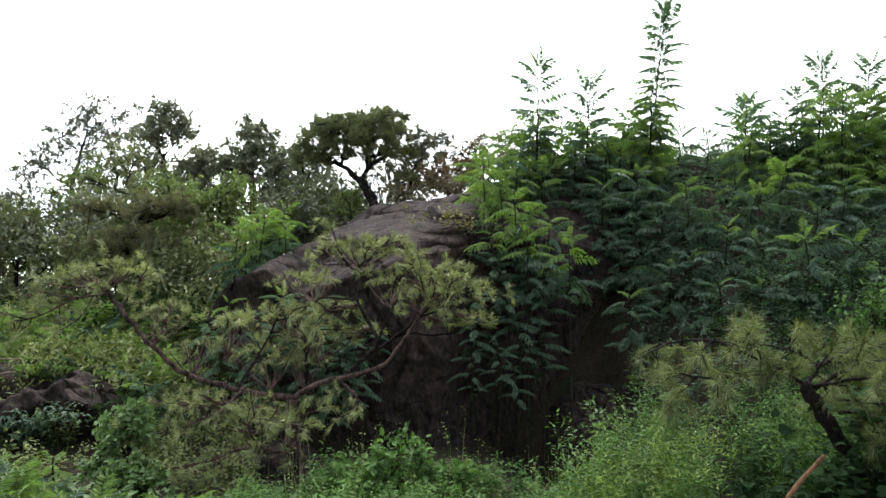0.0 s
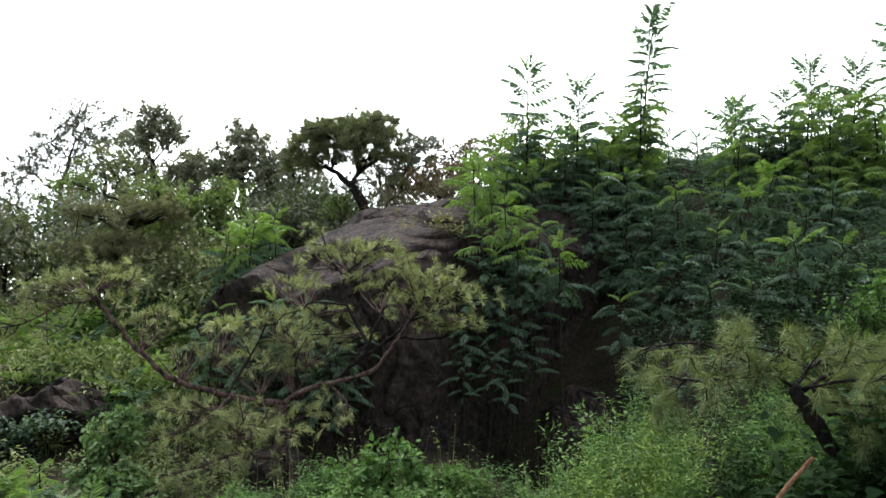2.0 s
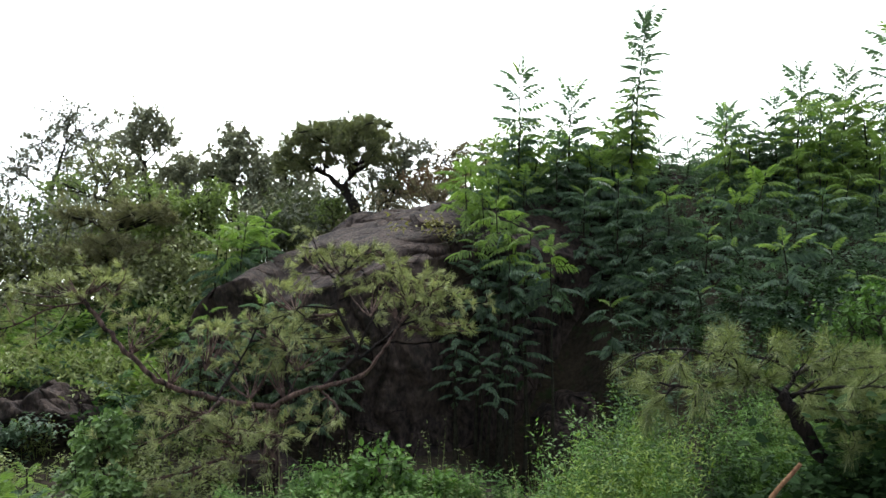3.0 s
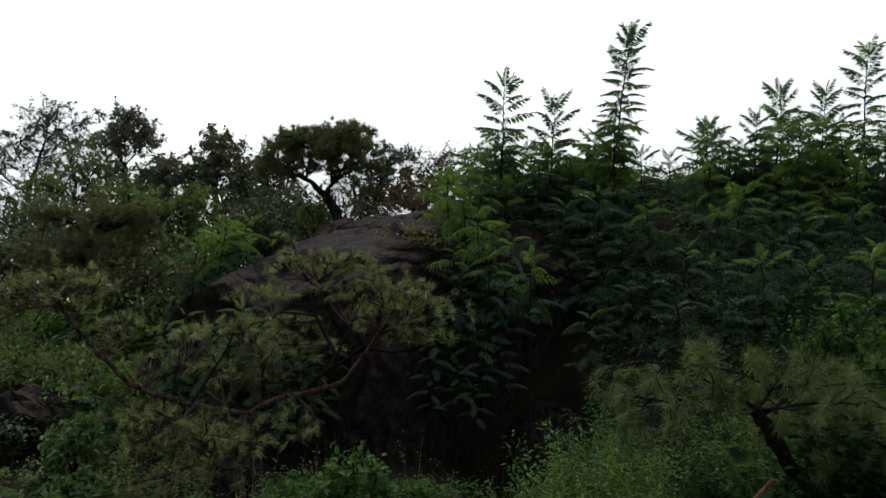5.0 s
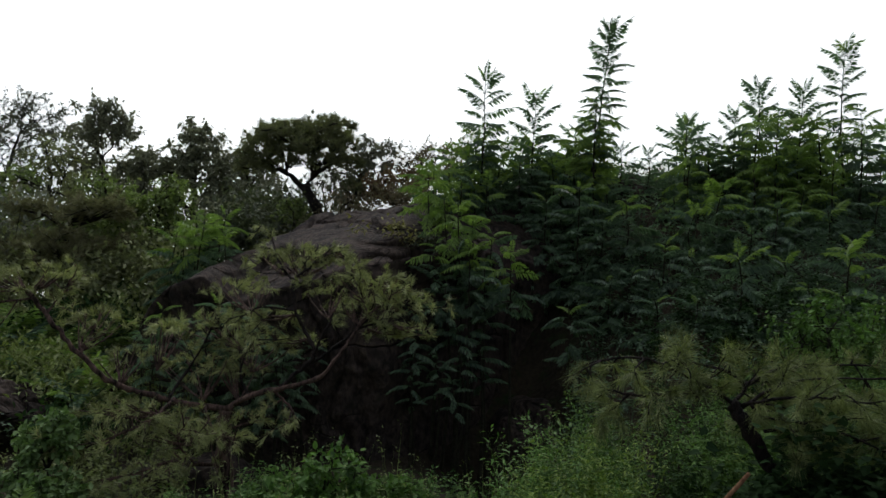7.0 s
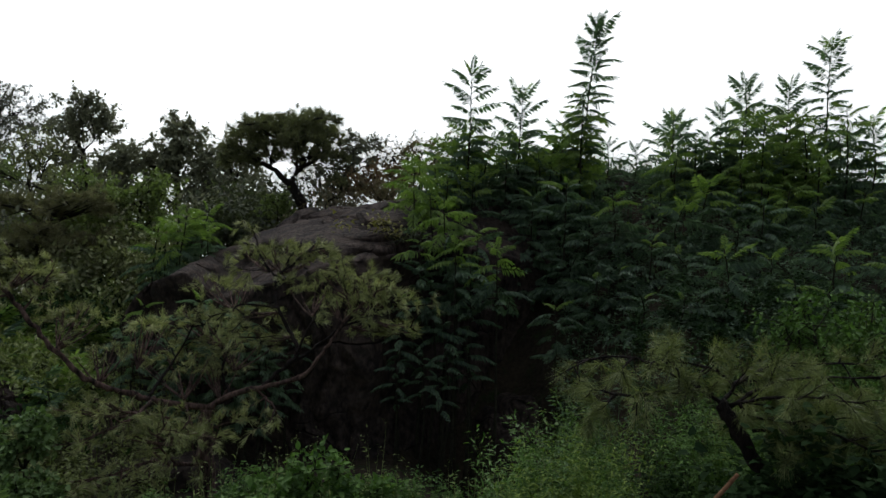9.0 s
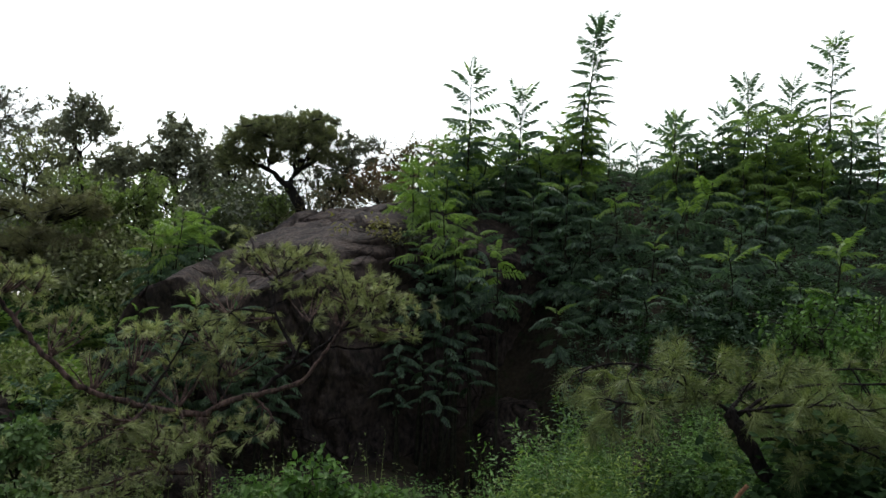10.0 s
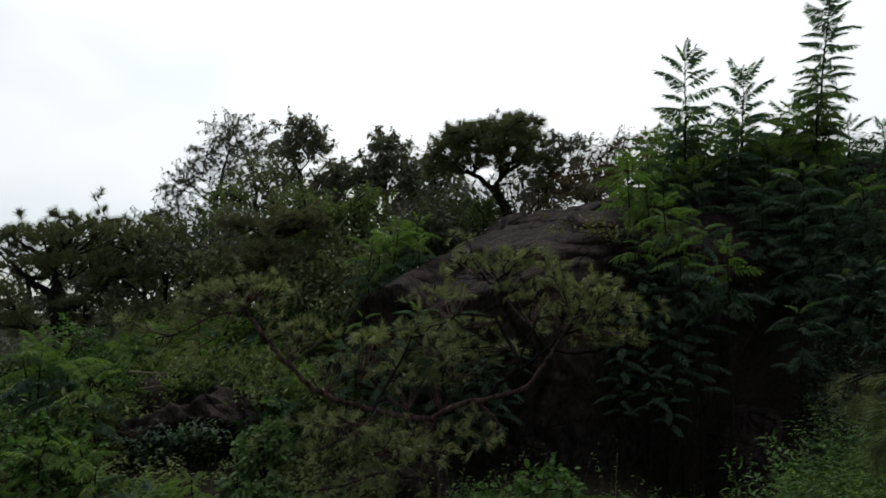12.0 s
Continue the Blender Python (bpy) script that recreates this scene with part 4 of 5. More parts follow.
broadleaf("slender_tree", "airy tree with fine grey-green leaves and bare twigs", "tree",
          [(-8.44, 17.03, 1.80), (-8.38, 16.96, 2.80), (-8.25, 16.88, 3.92), (-7.94, 16.79, 5.17)], 0.1, 0.025,
          [((-7.94, 16.74, 5.92), 0.34), ((-7.44, 16.76, 5.61), 0.36), ((-7.75, 16.78, 5.30), 0.4), ((-7.12, 16.79, 5.17), 0.36), ((-8.44, 16.78, 5.36), 0.32), ((-8.25, 16.82, 4.80), 0.4), ((-8.88, 16.83, 4.67), 0.34), ((-9.19, 16.84, 4.55), 0.34), ((-8.69, 16.87, 4.05), 0.42), ((-9.44, 16.87, 3.98), 0.36), ((-9.06, 16.91, 3.42), 0.4), ((-7.56, 16.84, 4.55), 0.42), ((-9.63, 16.92, 3.30), 0.34), ((-9.94, 16.90, 3.67), 0.34), ((-7.94, 16.88, 3.92), 0.4), ((-8.94, 16.96, 2.80), 0.35)],
          DARK_BARK, FINE_LEAF, 0.06, 400, 12, 0.6, OVAL, "", 0.52)
broadleaf("slender_tree", "olive-leaved tree with dense fine foliage among the slope trees", "tree",
          [(-6.6, 15.9, 1.9), (-6.65, 15.85, 2.9), (-6.75, 15.8, 3.7), (-6.8, 15.8, 4.3)], 0.08, 0.025,
          [((-6.85, 15.8, 4.75), 0.34), ((-6.45, 15.8, 4.45), 0.36), ((-7.1, 15.8, 4.3), 0.38), ((-6.6, 15.7, 4.05), 0.4), ((-6.15, 15.8, 3.95), 0.36), ((-7.3, 15.8, 3.8), 0.4), ((-6.85, 15.6, 3.6), 0.42), ((-6.3, 15.6, 3.45), 0.4), ((-7.6, 15.9, 3.3), 0.42), ((-5.85, 15.8, 3.5), 0.36)],
          DARK_BARK, OLIVE_LEAF, 0.07, 240, 10, 0.5, OVAL, "", 0.5)
broadleaf("slender_tree", "leafy green tree at the edge of the rock", "tree",
          [(-4.01, 14.05, 1.35), (-4.04, 13.99, 2.18), (-4.08, 13.95, 2.79), (-4.06, 13.90, 3.51)], 0.06, 0.02,
          [((-4.01, 13.89, 3.67), 0.3), ((-4.22, 13.91, 3.41), 0.32), ((-3.75, 13.90, 3.51), 0.32), ((-4.47, 13.93, 3.10), 0.34), ((-3.96, 13.94, 3.00), 0.38), ((-4.68, 13.91, 3.41), 0.3), ((-4.82, 13.73, 3.08), 0.34), ((-3.65, 13.93, 3.05), 0.32), ((-4.27, 13.97, 2.59), 0.4), ((-3.86, 13.98, 2.43), 0.36), ((-4.61, 13.77, 2.57), 0.36), ((-4.92, 13.77, 2.47), 0.3)],
          DARK_BARK, BUSH_LEAF, 0.08, 190, 9)
broadleaf("slender_tree", "green young tree behind the slope pine", "tree",
          [(-5.35, 15.01, 2.00), (-5.35, 14.95, 2.77), (-5.35, 14.89, 3.65), (-5.40, 14.86, 4.09)], 0.05, 0.02,
          [((-5.46, 14.89, 3.76), 0.34), ((-5.13, 14.89, 3.65), 0.3), ((-5.68, 14.90, 3.48), 0.34), ((-6.88, 14.37, 4.01), 0.35), ((-7.09, 14.40, 3.58), 0.36), ((-6.77, 14.43, 3.15), 0.4), ((-7.30, 14.43, 3.05), 0.4)],
          DARK_BARK, BUSH_LEAF, 0.09, 130, 9)
broadleaf("slender_tree", "olive-leaved tree leaning over the slope", "tree",
          [(-8.1, 14.6, 0.9), (-8.1, 14.55, 1.6), (-8.05, 14.5, 2.3), (-8.0, 14.5, 2.9)], 0.06, 0.02,
          [((-8.25, 14.5, 3.3), 0.32), ((-7.85, 14.5, 3.1), 0.34), ((-8.4, 14.5, 2.8), 0.34), ((-7.7, 14.4, 2.65), 0.34), ((-8.1, 14.4, 2.4), 0.36), ((-8.5, 14.5, 2.15), 0.34), ((-7.5, 14.5, 2.25), 0.32)],
          DARK_BARK, OLIVE_LEAF, 0.075, 210, 9, 0.45, OVAL, "", 0.5)
for x0, lift in ((-40, 0), (-170, 25), (-290, 10)):
    root_x = x0 / 75.0 - 10.4
    broadleaf("oak_tree", "dark-leaved oak in the wood behind the old pine", "tree",
              [(root_x, 18.5, 0.3), (root_x + 0.1, 18.5, 1.6), (root_x - 0.05, 18.5, 2.8)], 0.12, 0.05,
              [((root_x + rng.uniform(-1.3, 1.3), 18.5 + rng.uniform(-0.6, 0.6), 0.9 + 0.22 * k + lift * 0.012), 0.5) for k in range(11)],
              DARK_BARK, OAK_LEAF, 0.12, 300, 10, 0.38)
broadleaf("crest_shrub", "twiggy shrub with thin grey-green leaves on the crest", "shrub",
          [(-1.07, 15.41, 3.43), (-0.90, 15.39, 3.72), (-0.67, 15.37, 3.95), (-0.56, 15.34, 4.40)], 0.035, 0.015,
          [((-0.73, 15.31, 4.86), 0.28), ((-0.45, 15.31, 4.80), 0.3), ((-0.56, 15.34, 4.40), 0.32), ((-0.16, 15.41, 4.88), 0.3), ((-0.96, 15.44, 4.42), 0.3), ((-0.22, 15.44, 4.48), 0.3), ((0.07, 15.62, 4.74), 0.28), ((-0.79, 15.37, 4.00), 0.26), ((-1.48, 15.96, 5.54), 0.26), ((-1.72, 15.97, 5.42), 0.2)],
          DARK_BARK, FINE_LEAF, 0.07, 210, 9, 0.45, OVAL, "shrubs on the crest", 0.5)
broadleaf("crest_shrub", "thin shrub with sparse grey-green leaves behind the crest pine", "shrub",
          [(-1.18, 16.92, 3.30), (-1.05, 16.89, 3.80), (-1.18, 16.85, 4.30), (-1.24, 16.82, 4.80)], 0.03, 0.012,
          [((-1.18, 16.83, 4.67), 0.36), ((-1.55, 16.84, 4.42), 0.34), ((-0.86, 16.85, 4.30), 0.36), ((-1.80, 16.87, 3.98), 0.32), ((-1.18, 16.87, 3.98), 0.34), ((-0.68, 16.88, 3.92), 0.32), ((-0.55, 16.83, 4.67), 0.34), ((-2.20, 17.06, 4.20), 0.3), ((-2.33, 17.09, 3.76), 0.3)],
          DARK_BARK, FINE_LEAF, 0.07, 170, 9, 0.5, OVAL, "shrubs on the crest", 0.5)
broadleaf("crest_shrub", "withered rust-brown shrub on the crest", "shrub",
          [(0.12, 14.90, 3.59), (0.10, 14.89, 3.76), (0.09, 14.87, 3.92), (0.07, 14.86, 4.09)], 0.02, 0.01,
          [((0.01, 14.86, 4.14), 0.22), ((0.23, 14.86, 4.07), 0.22), ((-0.15, 14.87, 4.00), 0.2), ((0.46, 15.05, 4.23), 0.2), ((0.12, 14.88, 3.87), 0.2), ((-0.38, 14.86, 4.07), 0.2), ((0.42, 14.87, 3.91), 0.2), ((0.63, 15.05, 4.23), 0.2)],
          DARK_BARK, RUSTY_LEAF, 0.055, 240, 8, 0.5, OVAL, "shrubs on the crest")
broadleaf("crest_shrub", "dull brown-green shrub on the crest", "shrub",
          [(0.73, 14.89, 3.65), (0.73, 14.87, 3.98), (0.73, 14.85, 4.31), (0.71, 14.83, 4.59)], 0.025, 0.01,
          [((0.62, 14.82, 4.64), 0.28), ((0.95, 14.82, 4.70), 0.3), ((0.34, 14.83, 4.53), 0.26), ((0.73, 14.85, 4.31), 0.3), ((1.17, 14.83, 4.53), 0.3), ((0.51, 14.87, 4.03), 0.28), ((1.06, 14.85, 4.20), 0.3), ((1.28, 14.81, 4.86), 0.22), ((-0.38, 14.88, 3.87), 0.25)],
          DARK_BARK, DULL_LEAF, 0.055, 115, 9, 0.55, OVAL, "shrubs on the crest")
broadleaf("bush", "bright young bush at the side of the crest pine", "shrub",
          [(-1.80, 14.45, 2.84), (-1.77, 14.43, 3.10), (-1.75, 14.41, 3.37), (-1.77, 14.40, 3.58)], 0.015, 0.008,
          [((-1.86, 14.40, 3.53), 0.16), ((-1.62, 14.40, 3.58), 0.14), ((-1.96, 14.42, 3.26), 0.16), ((-1.64, 14.42, 3.31), 0.14)],
          STEM, BUSH_LEAF, 0.08, 70, 7)


# ---- tree-of-heaven saplings ----
def compound_leaf(name, material, pairs, lift, droop, leaflet=0.26, hang_low=0.7, slim=0.3):
    """One long leaf, a metre long before scaling: an arched midrib with pairs of narrow hanging leaflets and one at the tip."""
    s = shell()
    rib = lambda u: np.stack([u - 0.12 * u * u, 0 * u, lift * u - droop * u * u], -1)
    tube(s, rib(np.linspace(0, 1, 6)), 0.011, 0.004, 4, 1, 0, 0)
    u = np.repeat(np.linspace(0.17, 0.97, pairs), 2) + rng.normal(size=2 * pairs) * 0.005
    side = np.tile([1.0, -1.0], pairs)
    swing = np.radians(rng.normal(74, 6, 2 * pairs)) - 0.3 * u
    down = rng.normal(hang_low, 0.14, 2 * pairs)
    axes = np.stack([np.cos(swing), side * np.sin(swing), -down - droop * u * 0.6], -1)
    centres, lengths = rib(u), leaflet * (1 - 0.8 * np.abs(u - 0.45) ** 1.6) * rng.uniform(0.85, 1.1, 2 * pairs)
    centres = np.vstack([centres, rib(np.array([1.0]))])
    axes = np.vstack([axes, [[1, 0, -droop * 1.5]]])
    lengths = np.append(lengths, leaflet * 0.7)
    normals = np.stack([0.15 * rng.normal(size=len(axes)), 0.2 * rng.normal(size=len(axes)), np.ones(len(axes))], -1)
    blades(s, OVAL, centres, axes, normals, lengths, lengths * slim)
    return shell_mesh(name, s, material, False)


LEAVES = [compound_leaf("leaf", COMPOUND, 14 + k % 3, 0.22, 0.4 + 0.07 * k, 0.25, 0.75) for k in range(5)]
SPIRE = [compound_leaf("leaf", COMPOUND, 10 + k % 2, 0.12, 0.16 + 0.06 * k, 0.27, 0.8, 0.34) for k in range(4)]
YOUNG = [compound_leaf("leaf", COMPOUND_YOUNG, 14 + k % 3, 0.2, 0.25 + 0.14 * k, 0.28, 0.35 + 0.2 * k, 0.24) for k in range(4)]


def sapling(tip, label, count=24, length=0.5, spacing=0.13, young=6, lean=(0.0, 0.0), upright=76, start=0.04, loose=1.0):
    """A straight stem with long leaves set spirally, steep at the tip and drooping below."""
    tip = np.array(tip)
    base = np.array([tip[0] + lean[0], tip[1] + lean[1], 0.0])
    base[2] = float(ground_height(base[0], base[1])) - 0.05
    root = thing("tree_of_heaven", base, label, "sapling", "tree-of-heaven saplings")
    wood = shell()
    mid = (base + tip) / 2 + np.array([*rng.normal(size=2) * 0.06, 0])
    height = tip[2] - base[2]
    curve = tube(wood, [base, mid, tip], 0.012 + 0.006 * height, 0.006, 7, 8, 0.03, 0.15)
    wpart("stem", wood, STEM, root)
    turn = rng.uniform(0, 6.28)
    down = start
    for k in range(int(count * 1.5)):
        f = min(down / height, 0.92)
        i = (1 - f) * (len(curve) - 1)
        j = min(int(i), len(curve) - 2)
        p = curve[j] + (curve[j + 1] - curve[j]) * (i - j)
        age = k / max(1.5 * count - 1, 1)
        rise = radians(upright - (upright - 4) * min(1.0, age * 2.3) ** (0.85 if upright > 60 else 0.5) + rng.normal() * 7 * loose)
        L = length * (0.5 + 0.5 * min(1, k / 4)) * rng.uniform(0.78, 1.15)
        fresh = k < young
        ob = new("leaf", (YOUNG if fresh else SPIRE if upright > 60 and k < 24 else LEAVES)[rng.integers(4)])
        ob.parent = root
        ob.matrix_basis = Matrix.Translation(Vector(p - base)) @ Matrix.Rotation(turn, 4, "Z") @ Matrix.Rotation(-rise, 4, "Y") @ Matrix.Rotation(rng.normal() * 0.2 * loose, 4, "X") @ Matrix.Scale(L, 4)
        turn += 2.4 + rng.normal() * 0.25 * loose
        down += 0.72 * spacing * (0.45 + 0.55 * min(1, k / 6)) * rng.uniform(0.8, 1.2)
    return root


TALL = "tall tree-of-heaven sapling rising above the others against the sky"
DARK = "dark green tree-of-heaven sapling with layered drooping leaves"
FRESH = "young tree-of-heaven sapling with fresh yellow-green tip"
PLAIN = "leafy green tree-of-heaven sapling on the bank"
# Stands of saplings: tip x, y, z, look, leaves, leaf length, spacing, young leaves.
SPIRES = [
    (3.6, 12.1, 6.36, TALL, 84, 0.42, 0.042, 0, -0.4),
    (1.49, 11.77, 5.34, TALL, 44, 0.46, 0.062, 3, -0.15),
    (2.36, 12.08, 5.11, TALL, 44, 0.46, 0.062, 2),
    (4.99, 12.4, 4.91, TALL, 44, 0.46, 0.062, 2),
    (6.33, 12.55, 5.62, TALL, 44, 0.46, 0.062, 0),
    (7.01, 12.35, 5.56, TALL, 44, 0.46, 0.062, 2),
    (7.73, 12.3, 6.28, TALL, 44, 0.46, 0.062, 4),
    (8.36, 12.2, 4.93, TALL, 44, 0.46, 0.062, 4),
    (6.01, 12.78, 5.21, TALL, 34, 0.4, 0.07, 0),
    (3.95, 12.73, 4.54, TALL, 18, 0.34, 0.07, 0),
    (4.43, 12.73, 4.48, TALL, 18, 0.34, 0.07, 0),
]
PINE_SHADE = [
    (-1.92, 9.21, 1.71, DARK, 12, 0.36, 0.08, 1),
    (-1.57, 9.13, 1.44, DARK, 12, 0.36, 0.08, 0),
    (-1.22, 9.05, 1.24, DARK, 10, 0.36, 0.08, 0),
    (-2.21, 9.05, 1.18, DARK, 10, 0.36, 0.08, 0),
    (-2.84, 9.33, 1.44, DARK, 8, 0.32, 0.07, 2),
    (-2.25, 9.33, 1.54, DARK, 8, 0.32, 0.07, 1),
    (-3.43, 8.89, 0.67, DARK, 9, 0.34, 0.07, 0),
    (-1.81, 9.33, 1.44, DARK, 12, 0.36, 0.075, 0),
    (-1.53, 9.52, 1.71, DARK, 14, 0.36, 0.075, 0),
    (-1.18, 9.25, 1.17, DARK, 12, 0.36, 0.075, 0),
    (-2.06, 9.25, 1.17, DARK, 12, 0.36, 0.075, 0),
    (-0.93, 9.44, 1.36, DARK, 12, 0.36, 0.075, 0),
    (-1.35, 9.07, 0.91, DARK, 10, 0.36, 0.075, 0),
    (-2.6, 9.25, 1.23, DARK, 10, 0.34, 0.075, 1),
]
LEFT_SLOPE = [
    (-6.41, 8.84, 1.38, FRESH, 12, 0.52, 0.08, 7),
    (-5.98, 8.65, 1.25, FRESH, 12, 0.52, 0.08, 7),
    (-5.56, 8.46, 0.99, FRESH, 10, 0.48, 0.08, 7),
    (-6.55, 8.65, 1.2, FRESH, 12, 0.5, 0.08, 7),
    (-5.14, 7.29, 0.51, FRESH, 8, 0.4, 0.07, 14),
    (-4.82, 7.3, 0.39, FRESH, 8, 0.4, 0.07, 14),
    (-4.51, 7.11, 0.24, PLAIN, 8, 0.36, 0.07, 4),
    (-3.36, 6.71, 0.26, FRESH, 8, 0.3, 0.06, 6),
]
ROCK_CORNER = [
    (-2.9, 11.9, 3.02, FRESH, 22, 0.42, 0.07, 12),
    (-2.5, 12.1, 3.1, FRESH, 22, 0.42, 0.07, 10),
    (-3.1, 11.6, 2.75, FRESH, 18, 0.42, 0.07, 8),
    (-2.66, 11.43, 2.93, FRESH, 22, 0.42, 0.07, 12),
    (-2.38, 11.55, 2.76, FRESH, 14, 0.4, 0.085, 6),
    (-2.96, 11.46, 2.58, FRESH, 12, 0.4, 0.085, 6),
    (-2.68, 9.62, 1.64, FRESH, 10, 0.3, 0.07, 4),
]
CLUSTER_FRONT = [
    (0.79, 10.51, 3.2, FRESH, 14, 0.4, 0.08, 12),
    (0.93, 9.92, 3.05, FRESH, 17, 0.41, 0.085, 12),
    (1.14, 9.95, 2.84, FRESH, 15, 0.41, 0.085, 10),
    (0.64, 9.76, 2.54, PLAIN, 13, 0.4, 0.085, 6),
    (1.07, 9.66, 2.53, PLAIN, 14, 0.4, 0.085, 8),
    (1.58, 9.62, 2.44, FRESH, 10, 0.48, 0.085, 8),
    (1.26, 9.68, 2.21, DARK, 10, 0.44, 0.085, 0),
    (0.76, 9.69, 2.0, DARK, 10, 0.36, 0.085, 0),
    (0.4, 9.71, 1.8, DARK, 11, 0.36, 0.085, 1),
    (0.57, 10.6, 3.68, FRESH, 18, 0.42, 0.055, 24),
    (1.41, 10.15, 2.73, PLAIN, 13, 0.43, 0.08, 4),
    (0.42, 9.5, 1.42, DARK, 8, 0.3, 0.075, 0),
    (0.66, 9.5, 1.12, DARK, 8, 0.3, 0.075, 0),
    (0.36, 9.4, 0.9, DARK, 7, 0.28, 0.075, 0),
]
CLUSTER_BACK = [
    (0.67, 11.08, 3.77, FRESH, 12, 0.38, 0.07, 20),
    (0.95, 12.06, 4.06, PLAIN, 24, 0.46, 0.08, 6),
    (1.27, 12.05, 4.18, FRESH, 24, 0.46, 0.08, 14),
    (1.1, 11.29, 3.58, FRESH, 22, 0.43, 0.075, 10),
    (0.86, 11.49, 3.61, PLAIN, 22, 0.41, 0.075, 6),
    (1.31, 11.68, 3.78, PLAIN, 24, 0.48, 0.075, 6),
    (1.12, 12.44, 4.34, PLAIN, 24, 0.44, 0.07, 6),
    (1.21, 12.66, 4.08, PLAIN, 18, 0.42, 0.06, 6),
    (0.86, 12.27, 3.84, PLAIN, 18, 0.42, 0.06, 8),
    (0.92, 9.62, 1.5, DARK, 9, 0.34, 0.08, 0),
    (1.22, 9.75, 1.3, DARK, 8, 0.34, 0.08, 0),
    (0.85, 9.5, 0.85, DARK, 7, 0.3, 0.075, 0),
]
CLEFT_TOP = [
    (1.82, 12.15, 4.22, PLAIN, 26, 0.46, 0.08, 10),
    (2.07, 11.86, 4.02, PLAIN, 26, 0.46, 0.08, 4),
    (2.61, 12.05, 4.16, PLAIN, 26, 0.46, 0.08, 8),
    (1.74, 12.27, 3.93, PLAIN, 24, 0.48, 0.075, 6),
    (1.61, 12.63, 4.46, PLAIN, 26, 0.44, 0.07, 6),
    (2.41, 12.63, 4.42, PLAIN, 26, 0.44, 0.07, 6),
    (1.55, 12.12, 4.67, PLAIN, 26, 0.44, 0.06, 10),
    (1.44, 12.33, 4.48, PLAIN, 22, 0.42, 0.06, 8),
    (2.37, 12.32, 4.64, PLAIN, 24, 0.42, 0.06, 8),
    (1.52, 12.65, 4.16, PLAIN, 18, 0.42, 0.06, 6),
    (2.04, 12.66, 4.12, PLAIN, 18, 0.42, 0.06, 4),
    (2.34, 12.65, 4.18, PLAIN, 18, 0.42, 0.06, 6),
]
CLEFT_SHADE = [
    (2.79, 11.86, 3.96, PLAIN, 26, 0.46, 0.08, 4),
    (1.5, 11.49, 3.61, PLAIN, 22, 0.46, 0.08, 6),
    (2.05, 11.7, 3.39, DARK, 24, 0.46, 0.08, 0),
    (2.38, 11.3, 3.37, DARK, 26, 0.48, 0.08, 2),
    (2.79, 10.89, 3.51, DARK, 32, 0.52, 0.08, 3),
    (2.42, 10.0, 1.72, PLAIN, 10, 0.42, 0.08, 3),
    (2.44, 11.35, 2.65, DARK, 16, 0.46, 0.085, 0),
    (2.07, 11.35, 2.65, DARK, 14, 0.46, 0.085, 0),
    (2.7, 12.66, 4.08, PLAIN, 18, 0.42, 0.06, 4),
]
CLEFT_FRONT = [
    (3.13, 10.93, 3.02, DARK, 24, 0.46, 0.08, 1),
    (3.44, 10.81, 3.31, FRESH, 18, 0.46, 0.085, 5),
    (3.8, 11.13, 2.97, DARK, 18, 0.46, 0.085, 1),
    (3.82, 10.25, 2.64, PLAIN, 16, 0.48, 0.085, 3),
    (4.1, 10.16, 2.47, DARK, 16, 0.46, 0.085, 1),
    (3.05, 10.19, 2.15, PLAIN, 16, 0.44, 0.085, 1),
    (2.94, 10.87, 2.45, DARK, 20, 0.46, 0.085, 0),
    (3.35, 10.18, 2.24, DARK, 16, 0.44, 0.085, 1),
    (3.44, 9.61, 1.85, DARK, 12, 0.42, 0.08, 1),
    (3.92, 9.41, 1.85, PLAIN, 12, 0.42, 0.08, 1),
]
CLEFT_RIM = [
    (3.28, 11.8, 5.0, FRESH, 30, 0.44, 0.08, 30),
    (3.43, 11.88, 3.72, PLAIN, 22, 0.42, 0.08, 2),
    (2.98, 12.43, 4.45, FRESH, 26, 0.44, 0.07, 14),
    (3.43, 12.24, 4.34, FRESH, 24, 0.44, 0.07, 12),
    (3.33, 12.11, 4.73, FRESH, 26, 0.44, 0.06, 24),
    (3.03, 12.13, 4.53, FRESH, 24, 0.42, 0.06, 16),
    (3.17, 12.65, 4.16, PLAIN, 18, 0.42, 0.06, 6),
]
BANK_FRONT = [
    (6.53, 10.91, 3.26, PLAIN, 22, 0.5, 0.1, 4),
    (6.05, 9.55, 2.62, FRESH, 28, 0.52, 0.08, 8),
    (6.9, 9.77, 2.43, PLAIN, 18, 0.48, 0.1, 4),
    (4.93, 10.89, 3.6, FRESH, 26, 0.5, 0.08, 9),
    (4.46, 10.71, 3.19, PLAIN, 22, 0.48, 0.08, 4),
    (5.76, 10.9, 3.35, DARK, 24, 0.46, 0.08, 2),
    (5.18, 10.54, 2.89, DARK, 20, 0.46, 0.08, 1),
    (4.39, 9.3, 2.46, FRESH, 22, 0.46, 0.075, 5),
    (5.35, 9.96, 2.45, PLAIN, 18, 0.44, 0.085, 3),
    (5.34, 9.39, 2.09, PLAIN, 16, 0.42, 0.085, 3),
]
